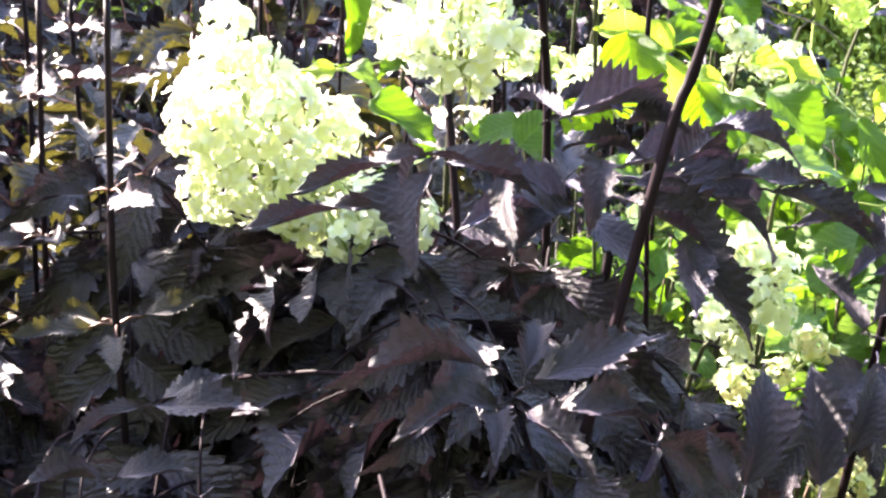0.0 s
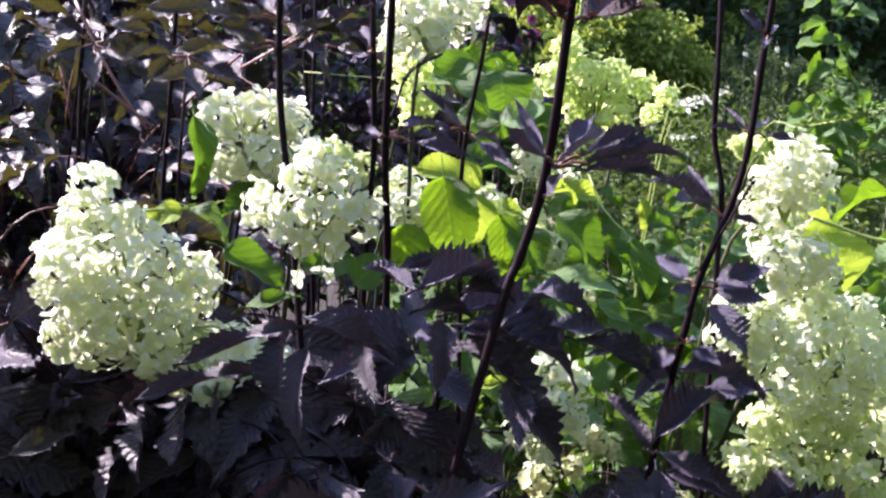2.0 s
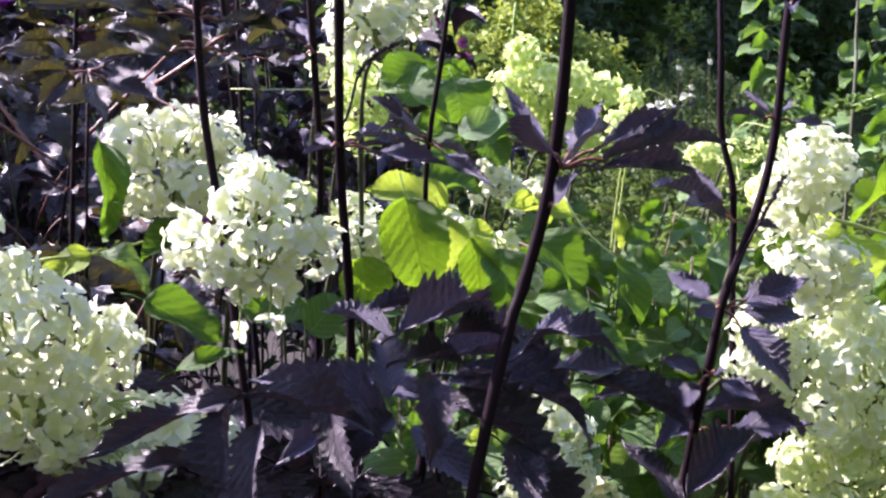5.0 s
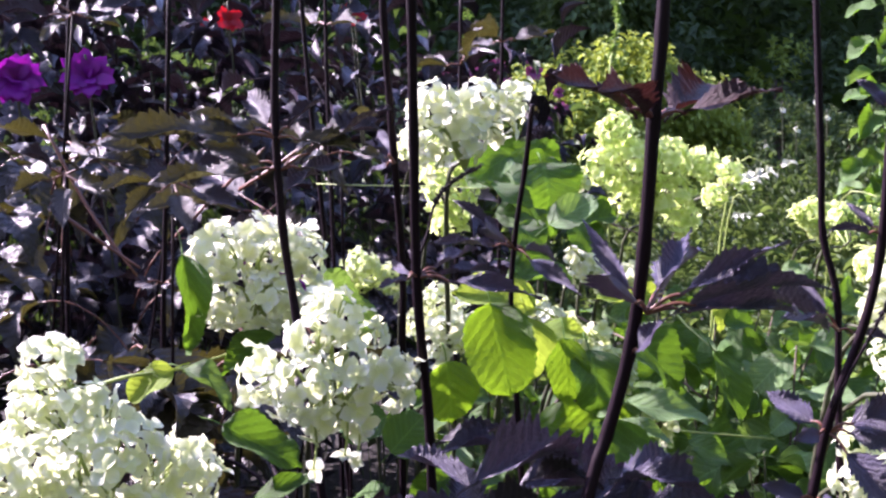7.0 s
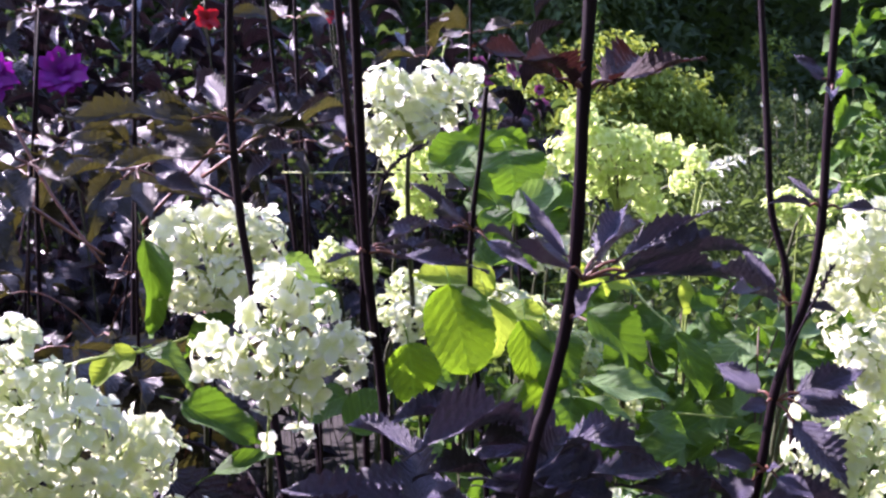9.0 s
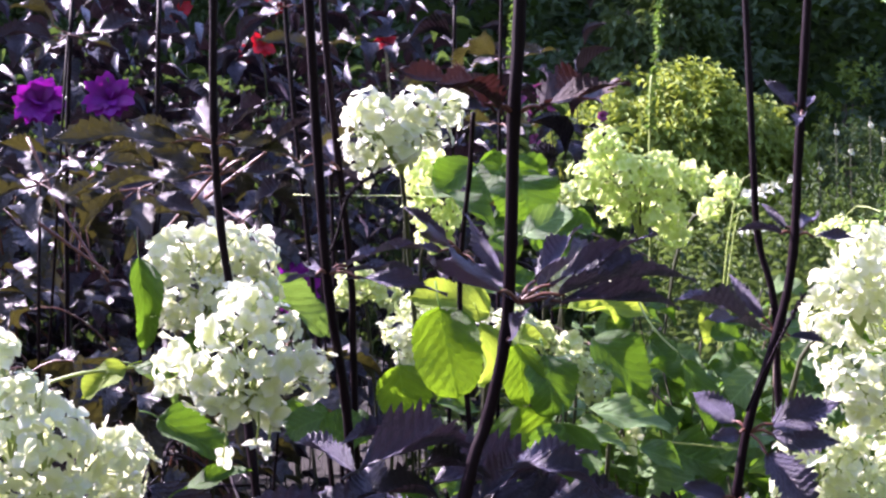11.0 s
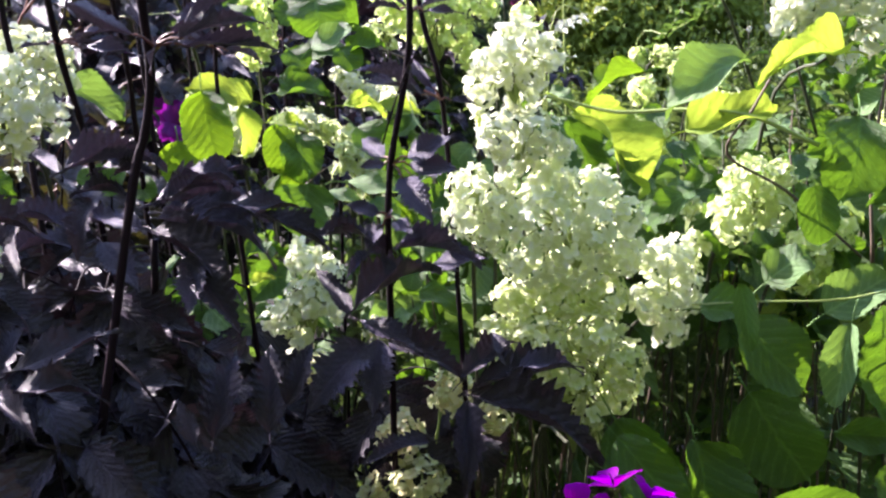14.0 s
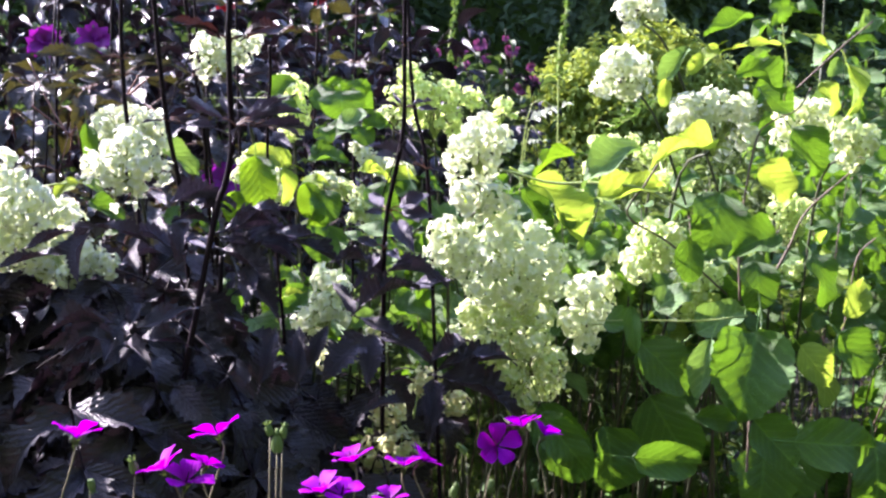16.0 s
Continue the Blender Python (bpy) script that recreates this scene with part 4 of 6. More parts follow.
twig(back, [(0.430, 1.182, 1.197), (0.481, 1.182, 1.188), (0.544, 1.181, 1.177)], 0.002, 0.0015)
twig(back, [(0.263, 1.183, 1.208), (0.303, 1.207, 1.248), (0.354, 1.239, 1.268)], 0.003, 0.002, TWIG)
twig(back, [(0.393, 1.504, 1.427), (0.447, 1.451, 1.396), (0.497, 1.399, 1.374), (0.528, 1.396, 1.343)], 0.003, 0.002, TWIG)

twig(back, [(0.359, 1.336, 1.3), (0.399, 1.239, 1.284), (0.442, 1.156, 1.243)], 0.003, 0.002, TWIG)
twig(back, [(0.45, 1.321, 1.36), (0.456, 1.248, 1.311), (0.493, 1.189, 1.268)], 0.0022, 0.0016, GREEN_STEM)

# the shrub on the path side: branches and large leaves
def bush(label, boxes, count, seed, mats, size=(0.05, 0.09), face_y=-0.55):
    """A leafy hydrangea bush: canes that carry pairs of leaves through the given boxes."""
    rng = random.Random(seed)
    (x0, x1), (y0, y1), (z0, z1) = boxes
    ob = thing("hydrangea_bush", ((x0 + x1) / 2, (y0 + y1) / 2, 0), label, "hydrangea")
    made = 0
    while made < count:
        x, y, top = rng.uniform(x0, x1), rng.uniform(y0, y1), rng.uniform(z0 + 0.1, z1)
        foot = Vector((0.5 * x + 0.25 * (x0 + x1) + rng.gauss(0, 0.12), y + rng.uniform(0.1, 0.3), 0))
        head = Vector((x, y, top))
        mid = foot.lerp(head, 0.6) + Vector((rng.gauss(0, 0.03), 0, 0))
        tube("cane", [foot, mid, head], 0.0020, 0.0012, rng.choice((CANE_STEM, TWIG)), ob, "", 6, 0.2)
        z, turn = top, rng.uniform(0, 3.14)
        while z > z0 and made < count:
            at = mid.lerp(head, max(0.0, (z - mid.z) / max(0.01, head.z - mid.z)))
            turn += 1.57 + rng.gauss(0, 0.3)
            for s in (0, math.pi):
                L = rng.uniform(*size)
                d = Vector((math.cos(turn + s), math.sin(turn + s), rng.uniform(-1.0, 0.1))).normalized()
                b = at + d * L * 0.28
                leaf(ob, b, b + d * L, L * rng.uniform(0.55, 0.75), rng.choice(mats), (0.15 + rng.gauss(0, 0.25), face_y + rng.gauss(0, 0.25), 0.6))
                made += 1
            z -= rng.uniform(0.035, 0.065)
    return ob


bush("leafy green hydrangea bush behind the white heads", ((0.20, 1.15), (1.2, 1.75), (0.94, 1.22)), 230, 61, (GREEN_LEAF, GREEN_LEAF, GREEN_LEAF, BACKLIT_TINT_LEAF, GREY_LEAF), (0.040, 0.075))
bush("large leaved hydrangea bush beside the path", ((0.85, 1.7), (1.08, 1.6), (0.94, 1.36)), 400, 62, (GREEN_LEAF, GREEN_LEAF, GREEN_LEAF, GREEN_LEAF, GREEN_LEAF, GREEN_LEAF, YELLOW_LEAF), (0.05, 0.095))
bush("tall leafy green shrub behind the bed", ((1.5, 2.3), (1.7, 2.6), (0.9, 1.62)), 150, 63, (GREEN_LEAF, GREEN_LEAF, GREY_LEAF), (0.06, 0.10))
tall = bush("tall broad leaved green perennials before the dark hedge", ((1.82, 2.75), (2.8, 3.5), (1.05, 1.98)), 170, 69, (GREEN_LEAF, GREEN_LEAF, GREEN_LEAF, GREY_LEAF), (0.08, 0.125))
tube("cane", [(1.90, 2.62, 0), (1.915, 2.634, 1.318), (1.935, 2.67, 1.53), (1.95, 2.70, 1.80)], 0.006, 0.0035, CANE_STEM, tall, "dry grey stalk", 7, 0.2)
bush("green hydrangea leaves under the white heads", ((0.02, 0.62), (1.14, 1.34), (0.96, 1.16)), 80, 65, (GREEN_LEAF, GREEN_LEAF, GREY_LEAF))
bush("dark lower leaves deep inside a hydrangea bush", ((0.55, 1.75), (1.45, 1.85), (0.10, 0.90)), 260, 66, (GREEN_LEAF,), (0.11, 0.16), -0.85)
bush("dense green hydrangea leaves behind the cream heads", ((0.52, 1.15), (1.10, 1.45), (0.98, 1.21)), 230, 67, (GREEN_LEAF, GREEN_LEAF, GREEN_LEAF, GREY_LEAF), (0.055, 0.09), -0.4)
bush("crowded green hydrangea leaves behind white heads", ((0.46, 0.88), (1.12, 1.50), (1.06, 1.33)), 170, 70, (GREEN_LEAF, GREEN_LEAF, GREY_LEAF), (0.040, 0.070), -0.5)
bush("shaded lower leaves of a hydrangea bush", ((0.50, 1.6), (1.40, 1.7), (0.20, 0.74)), 80, 64, (GREEN_LEAF,), (0.11, 0.17), -0.85)

for b, t, w, mat, face in (
        ((0.942, 0.774, 1.123), (0.889, 0.704, 1.003), 0.1223, GREEN_LEAF, (-0.1, -0.7, 0.7)),
        ((0.879, 0.793, 1.110), (0.846, 0.765, 1.018), 0.0379, GREY_LEAF, (-0.6, -0.7, 0.4)),
        ((0.870, 0.834, 1.110), (0.949, 0.837, 1.149), 0.0592, GREY_LEAF, (0, -0.6, 0.7)),
        ((0.900, 0.833, 1.332), (0.874, 0.805, 1.243), 0.0840, GREEN_LEAF, (0, -0.85, 0.5)),
        ((1.003, 0.847, 1.259), (0.924, 0.845, 1.236), 0.0641, GREEN_LEAF, (0, -0.7, 0.6)),
        ((0.848, 0.827, 1.261), (0.855, 0.820, 1.190), 0.0446, GREEN_LEAF, (-0.3, -0.9, 0.2)),
        ((0.817, 0.876, 1.139), (0.878, 0.879, 1.173), 0.0506, GREY_LEAF, (0, -0.6, 0.8)),
        ((0.989, 0.902, 1.208), (0.989, 0.875, 1.126), 0.0675, GREEN_LEAF, (0, -0.9, 0.3)),
        ((1.086, 0.903, 1.215), (1.108, 0.875, 1.130), 0.0506, GREEN_LEAF, (0.2, -0.8, 0.4)),
        ((0.918, 0.714, 1.004), (0.973, 0.678, 0.941), 0.0724, GREEN_LEAF, (0, -0.9, 0.3)),
        ((0.960, 0.662, 0.987), (1.075, 0.641, 0.980), 0.0772, GREEN_LEAF, (0, -0.9, 0.3)),
        ((0.707, 0.623, 0.993), (0.810, 0.621, 0.978), 0.0535, GREEN_LEAF, (0, -0.9, 0.3)),
        ((0.838, 0.744, 1.006), (0.910, 0.743, 0.992), 0.0405, GREEN_LEAF, (0, -0.9, 0.3)),
        ((0.610, 0.784, 1.008), (0.678, 0.757, 0.920), 0.0592, GREEN_LEAF, (-0.2, -0.9, 0.3)),
        ((1.035, 0.821, 1.085), (1.081, 0.806, 1.019), 0.0612, YELLOW_LEAF, (0, -0.8, 0.5)),
        ((1.099, 0.823, 1.103), (1.148, 0.807, 1.034), 0.0735, GREEN_LEAF, (0, -0.8, 0.5)),
        ((0.804, 0.921, 1.074), (0.883, 0.893, 0.989), 0.0871, GREEN_LEAF, (0, -0.8, 0.5)),
        ((0.715, 0.863, 1.326), (0.817, 0.854, 1.349), 0.0542, YELLOW_LEAF, (0, -0.6, 0.8)),
        ((0.782, 0.859, 1.400), (0.683, 0.835, 1.353), 0.0575, GREY_LEAF, (-0.1, -0.6, 0.8)),
        ((0.909, 0.879, 1.397), (0.805, 0.868, 1.387), 0.0383, YELLOW_LEAF, (0, -0.6, 0.8)),
        ((0.660, 1.143, 1.323), (0.760, 1.113, 1.210), 0.0705, YELLOW_LEAF, (0.3, -0.8, 0.4)),
        ((0.650, 1.142, 1.314), (0.689, 1.115, 1.227), 0.0489, GREEN_LEAF, (0.3, -0.8, 0.4)),
        ((0.715, 0.998, 1.381), (0.635, 0.995, 1.348), 0.0180, BACKLIT_TINT_LEAF, (0.3, 0.15, 0.95)),
        ((0.790, 1.034, 1.224), (0.722, 1.030, 1.180), 0.0388, GREEN_LEAF, (0, -0.6, 0.8)),
        ((0.908, 1.013, 1.555), (0.852, 1.007, 1.487), 0.0341, GREY_LEAF, (-0.4, -0.7, 0.5)),
        ((0.959, 1.013, 1.557), (0.903, 1.009, 1.510), 0.0287, YELLOW_LEAF, (-0.3, -0.7, 0.5)),
        ((1.021, 1.017, 1.604), (0.934, 1.015, 1.581), 0.0341, GREEN_LEAF, (0, -0.5, 0.8)),
        ((0.985, 1.013, 1.553), (1.078, 1.013, 1.558), 0.0180, YELLOW_LEAF, (0, -0.4, 0.9)),
        ((1.053, 1.020, 1.634), (1.081, 1.017, 1.596), 0.0431, GREEN_LEAF, (0, -0.8, 0.5)),
        ((0.989, 1.009, 1.510), (1.081, 1.006, 1.479), 0.0673, GREEN_LEAF, (0, -0.6, 0.8)),
        ((1.035, 1.027, 1.486), (1.107, 1.022, 1.429), 0.0628, GREEN_LEAF, (0, -0.7, 0.7)),
        ((1.131, 1.065, 1.576), (1.190, 1.062, 1.542), 0.0240, YELLOW_LEAF, (0, -0.5, 0.8)),
        ((1.184, 1.010, 1.525), (1.196, 1.002, 1.432), 0.0287, YELLOW_LEAF, (0.3, -0.9, 0.2)),
        ((1.138, 1.008, 1.493), (1.170, 1.003, 1.437), 0.0359, YELLOW_LEAF, (0.3, -0.8, 0.3)),
        ((1.088, 1.001, 1.417), (1.141, 0.994, 1.332), 0.0673, GREEN_LEAF, (0, -0.8, 0.4)),
        ((1.022, 0.976, 1.357), (1.083, 0.971, 1.300), 0.0673, YELLOW_LEAF, (0, -0.8, 0.4)),
        ((1.164, 0.923, 1.101), (1.195, 0.929, 1.168), 0.0435, YELLOW_LEAF, (0, -0.8, 0.4)),
        ((0.852, 0.958, 1.505), (0.847, 0.954, 1.457), 0.0226, YELLOW_LEAF, (-0.3, -0.8, 0.4)),
        ((0.746, 0.779, 1.171), (0.747, 0.752, 1.099), 0.0253, GREEN_LEAF, (-0.3, -0.8, 0.4)),
        ((0.714, 0.816, 1.134), (0.776, 0.795, 1.123), 0.0487, GREEN_LEAF, (0, -0.6, 0.8)),
        ((0.769, 0.980, 1.172), (0.810, 0.976, 1.134), 0.0233, GREEN_LEAF, (0, -0.4, 0.9))):
    leaf(cane_t, b, t, w, mat, face)
for b, t, w in (
        ((0.625, 0.844, 1.002), (0.688, 0.793, 0.881), 0.0821), ((1.003, 0.875, 0.899), (0.985, 0.846, 0.794), 0.1165), ((0.743, 0.909, 0.936), (0.750, 0.879, 0.824), 0.1004),
        ((0.835, 0.962, 0.968), (0.908, 0.931, 0.844), 0.1128), ((1.196, 0.875, 0.899), (1.191, 0.845, 0.781), 0.1076), ((1.133, 1.053, 0.860), (1.130, 1.021, 0.729), 0.1292)):
    leaf(cane_t, b, t, w, GREEN_LEAF, (LEAVES.gauss(0, 0.25), -1, LEAVES.gauss(0.1, 0.2)))
twig(cane_r1, [(0.569, 0.946, 1.368), (0.604, 0.946, 1.358), (0.657, 0.924, 1.344), (0.725, 0.894, 1.345), (0.783, 0.854, 1.339), (0.854, 0.830, 1.304)], 0.0032, 0.004, GREEN_STEM)
twig(cane_t, [(0.809, 0.857, 1.376), (0.787, 0.854, 1.343), (0.766, 0.870, 1.295), (0.835, 0.866, 1.248), (0.934, 0.878, 1.160)], 0.0025, 0.003, TWIG)
twig(cane_t, [(0.976, 0.926, 1.137), (0.977, 0.937, 1.254), (1.003, 0.949, 1.396), (1.033, 0.962, 1.430), (1.084, 0.974, 1.450), (1.113, 0.987, 1.485)], 0.004, 0.002, TWIG)
twig(cane_t3, [(1.029, 0.975, 1.123), (1.082, 0.983, 1.212), (1.116, 0.989, 1.276), (1.204, 0.995, 1.349), (1.225, 0.999, 1.390)], 0.004, 0.002, TWIG)
twig(cane_t3, [(1.174, 0.968, 1.041), (1.189, 0.973, 1.097), (1.206, 0.981, 1.190), (1.241, 0.984, 1.226)], 0.003, 0.002, TWIG)
twig(cane_v, [(0.853, 0.979, 1.622), (0.890, 0.996, 1.592), (0.949, 1.012, 1.549), (0.994, 1.009, 1.505)], 0.002, 0.003, GREEN_STEM)
twig(cane_r6, [(0.705, 0.816, 1.141), (0.768, 0.796, 1.144), (0.853, 0.776, 1.144), (0.937, 0.796, 1.144)], 0.0015, 0.0022, GREEN_STEM)
twig(cane_t, [(1.070, 1.017, 1.598), (1.079, 1.010, 1.526), (1.074, 1.005, 1.463)], 0.002, 0.003, GREEN_STEM)
twig(cane_t3, [(1.232, 1.016, 1.595), (1.175, 1.013, 1.551), (1.098, 1.007, 1.485)], 0.002, 0.003, TWIG)
twig(cane_t, [(0.946, 0.773, 1.108), (0.971, 0.825, 1.127), (1.004, 0.931, 1.190)], 0.0025, 0.003, GREEN_STEM)
twig(cane_t, [(0.927, 0.755, 0.906), (0.940, 0.782, 0.984), (0.962, 0.821, 1.084)], 0.0035, 0.003, TWIG)

# ---- dark bugbane stalks ----
s1 = stalk("slender purple black stalk rising behind a white head", [(0.007, 0.921, 1.307), (-0.002, 0.950, 1.410), (-0.009, 0.956, 1.482), (-0.010, 0.964, 1.570), (-0.004, 0.962, 1.665), (0.001, 0.959, 1.739)], 0.0052, 0.004)
s2 = stalk("tall purple black stalk beside a white head", [(0.085, 0.849, 1.290), (0.083, 0.845, 1.361), (0.074, 0.823, 1.449), (0.071, 0.802, 1.554), (0.070, 0.790, 1.643), (0.069, 0.786, 1.709)], 0.0055, 0.004)
s2b = stalk("slender purple black stalk in the second row", [(0.098, 1.054, 1.338), (0.099, 1.042, 1.424), (0.091, 1.022, 1.542), (0.085, 1.010, 1.640), (0.084, 1.008, 1.726)], 0.005, 0.004)
s3 = stalk("slender purple black stalk before yellow leaves", [(0.206, 1.048, 1.265), (0.200, 1.047, 1.374), (0.203, 1.043, 1.444), (0.211, 1.030, 1.517), (0.213, 1.014, 1.569)], 0.0045, 0.003)
s4 = stalk("thick reddish black stalk leaning towards the path", [(0.149, 0.693, 1.339), (0.164, 0.697, 1.382), (0.176, 0.691, 1.435), (0.178, 0.676, 1.494), (0.180, 0.668, 1.567), (0.184, 0.667, 1.615), (0.187, 0.667, 1.676)], 0.0058, 0.0048)
s5 = stalk("forked purple black stalk before cream heads", [(0.379, 0.843, 1.213), (0.381, 0.828, 1.274), (0.388, 0.823, 1.329), (0.405, 0.809, 1.405), (0.413, 0.804, 1.460), (0.415, 0.801, 1.537), (0.417, 0.797, 1.612), (0.417, 0.792, 1.672)], 0.0055, 0.0038)
s5b = stalk("slender purple black stalk crossing another", [(0.459, 0.916, 1.244), (0.458, 0.922, 1.322), (0.452, 0.919, 1.401), (0.440, 0.924, 1.454), (0.433, 0.919, 1.516), (0.432, 0.926, 1.590), (0.430, 0.933, 1.677)], 0.0045, 0.0036)
back_stalks = []
for pts in ([(-0.270, 0.823, 1.107), (-0.272, 0.831, 1.199), (-0.272, 0.851, 1.313), (-0.268, 0.861, 1.425)], [(-0.386, 0.975, 1.121), (-0.382, 0.988, 1.264), (-0.375, 1.001, 1.421)], [(-0.472, 1.179, 1.162), (-0.467, 1.191, 1.291), (-0.466, 1.202, 1.415)], [(-0.445, 1.287, 1.243), (-0.449, 1.296, 1.345), (-0.449, 1.302, 1.412)], [(-0.253, 1.502, 1.408), (-0.243, 1.516, 1.562), (-0.227, 1.530, 1.728)], [(-0.135, 1.394, 1.322), (-0.121, 1.409, 1.495), (-0.104, 1.429, 1.718)], [(0.100, 1.708, 1.462), (0.102, 1.721, 1.613), (0.107, 1.734, 1.761)], [(0.061, 1.403, 1.419), (0.052, 1.416, 1.574), (0.046, 1.431, 1.741)], [(0.269, 1.600, 1.381), (0.280, 1.615, 1.546), (0.290, 1.630, 1.721)], [(0.358, 1.699, 1.369), (0.371, 1.720, 1.607), (0.381, 1.735, 1.772)]):
    back_stalks.append((stalk("dark stalk among bronze foliage", pts, 0.005, 0.0035), pts))

# whorls of toothed leaves on the stalks
def whorl(parent, base, tips, width=0.3, mat=None, face=None):
    """Toothed leaves on red stalks round a joint; unless told otherwise their faces tilt this way and that."""
    b = Vector(base)
    given = face
    for t in tips:
        t = Vector(t)
        d = t - b
        face = given or (-0.48 + LEAVES.gauss(0, 0.3), -0.42 + LEAVES.gauss(0, 0.25), 0.78)
        start = b + d * 0.24
        tube("petiole", [b, b.lerp(start, 0.6) + Vector((0, 0, 0.003)), start + d * 0.03], 0.0015, 0.0009, RED_STEM, parent, "", 5)
        dark_leaf(parent, start, t, d.length * width * 0.72, face, LEAVES.choice(mat) if isinstance(mat, tuple) else mat, LEAVES.choice((0, 2, 2)))


whorl(s4, (0.181, 0.669, 1.568), [(0.109, 0.635, 1.595), (0.237, 0.634, 1.584), (0.130, 0.614, 1.589), (0.267, 0.755, 1.585)], 0.44, BROWN_LEAF, (0, -0.45, 0.8))
whorl(s4, (0.183, 0.683, 1.458), [(0.263, 0.667, 1.498), (0.277, 0.645, 1.477), (0.160, 0.728, 1.508), (0.292, 0.702, 1.448), (0.264, 0.785, 1.475), (0.128, 0.607, 1.500), (0.240, 0.747, 1.495)], 0.21, BLOOM_LEAF)
whorl(s4, (0.175, 0.691, 1.428), [(0.187, 0.663, 1.460)], 0.4, BLOOM_LEAF)
whorl(s2, (0.074, 0.819, 1.461), [(0.042, 0.794, 1.460), (0.157, 0.803, 1.444), (0.138, 0.844, 1.457), (0.129, 0.865, 1.471), (0.062, 0.864, 1.462)], 0.25, BLOOM_LEAF)
whorl(s2b, (0.091, 1.020, 1.523), [(0.063, 0.992, 1.544), (0.084, 1.063, 1.549), (0.111, 1.069, 1.510), (0.071, 1.049, 1.511)], 0.4, BLOOM_LEAF)
whorl(s3, (0.202, 1.043, 1.439), [(0.246, 0.980, 1.404), (0.151, 1.067, 1.485), (0.121, 1.024, 1.451), (0.255, 1.081, 1.419), (0.158, 0.985, 1.470)], 0.27, BLOOM_LEAF)
whorl(s1, (-0.010, 0.962, 1.551), [(-0.079, 0.964, 1.573), (-0.028, 1.036, 1.588), (0.029, 0.965, 1.581), (-0.137, 0.933, 1.560), (0.058, 0.941, 1.539)], 0.36, (OLIVE_LEAF, DARK_LEAF))
whorl(s1, (-0.007, 0.960, 1.526), [(0.078, 0.944, 1.573), (0.045, 1.013, 1.558), (-0.071, 0.992, 1.549), (-0.114, 0.960, 1.518), (0.051, 1.000, 1.521)], 0.36, (OLIVE_LEAF, DARK_LEAF))
whorl(s5, (0.388, 0.823, 1.320), [(0.450, 0.798, 1.347), (0.353, 0.813, 1.321), (0.456, 0.810, 1.311), (0.421, 0.770, 1.266), (0.360, 0.868, 1.342)], 0.56, BLOOM_LEAF, (-0.15, -0.75, 0.5))
whorl(s5, (0.381, 0.825, 1.264), [(0.337, 0.832, 1.280), (0.383, 0.805, 1.274), (0.401, 0.784, 1.253), (0.354, 0.847, 1.226)], 0.56, BLOOM_LEAF, (-0.2, -0.65, 0.6))
whorl(s5b, (0.409, 0.867, 1.197), [(0.483, 0.824, 1.211), (0.454, 0.841, 1.195), (0.373, 0.878, 1.193)], 0.5, BLOOM_LEAF, (-0.3, -0.5, 0.75))
whorl(s5, (0.415, 0.805, 1.472), [(0.468, 0.805, 1.467), (0.371, 0.806, 1.480), (0.460, 0.856, 1.481), (0.398, 0.827, 1.496)], 0.28, BLOOM_LEAF)
whorl(s5b, (0.453, 0.917, 1.373), [(0.493, 0.896, 1.366), (0.358, 0.900, 1.416), (0.367, 0.859, 1.403), (0.424, 0.951, 1.423)], 0.3, BLOOM_LEAF)
whorl(s5, (0.416, 0.798, 1.561), [(0.399, 0.772, 1.554), (0.395, 0.815, 1.586), (0.432, 0.814, 1.574)], 0.5, BLOOM_LEAF)
turn = random.Random(19)
for ob, pts in back_stalks:
    for f in (turn.uniform(0.1, 0.4), turn.uniform(0.55, 0.9)):
        at = Vector(pts[0]).lerp(Vector(pts[1]), f * 2) if f < 0.5 else Vector(pts[1]).lerp(Vector(pts[2]), f * 2 - 1)
        tips = []
        for k in range(4):
            q = turn.uniform(0, 1.0) + k * 1.57
            tips.append(at + Vector((math.cos(q), math.sin(q), turn.uniform(-0.2, 0.45))) * turn.uniform(0.07, 0.12))
        whorl(ob, at, tips, turn.uniform(0.34, 0.5), turn.choice((DARK_LEAF, DARK_LEAF, OLIVE_LEAF)))
def bud_spike(parent, points, seed):
    """A thin side shoot that ends in a knobbly spike of small round buds."""
    r = random.Random(seed)
    spike = tube("bud_spike", points, 0.0011, 0.0009, DARK_STEM, parent, "dark budding flower spike", 6, 0.3)
    places = []
    line = smooth_path(points, 12)
    for q in line[len(line) // 2:]:
        for _ in range(5):
            n = Vector((r.gauss(0, 1), r.gauss(0, 1), r.gauss(0.3, 0.6))).normalized()
            places.append((r.randrange(3), pose_of(q, q + n * r.uniform(0.0024, 0.0042), 0.0028, n.orthogonal())))
    tagged(part("flower_bud", scatter("flower_bud", SMALL, places, DARK_LEAF), spike, "", Matrix()), kind="stuff")


bud_spike(s2, [(0.073, 0.825, 1.468), (0.082, 0.826, 1.487), (0.089, 0.828, 1.510), (0.101, 0.829, 1.523), (0.122, 0.831, 1.534)], 1)
bud_spike(s5, [(0.378, 0.804, 1.343), (0.389, 0.797, 1.376), (0.403, 0.790, 1.411), (0.415, 0.791, 1.431)], 2)

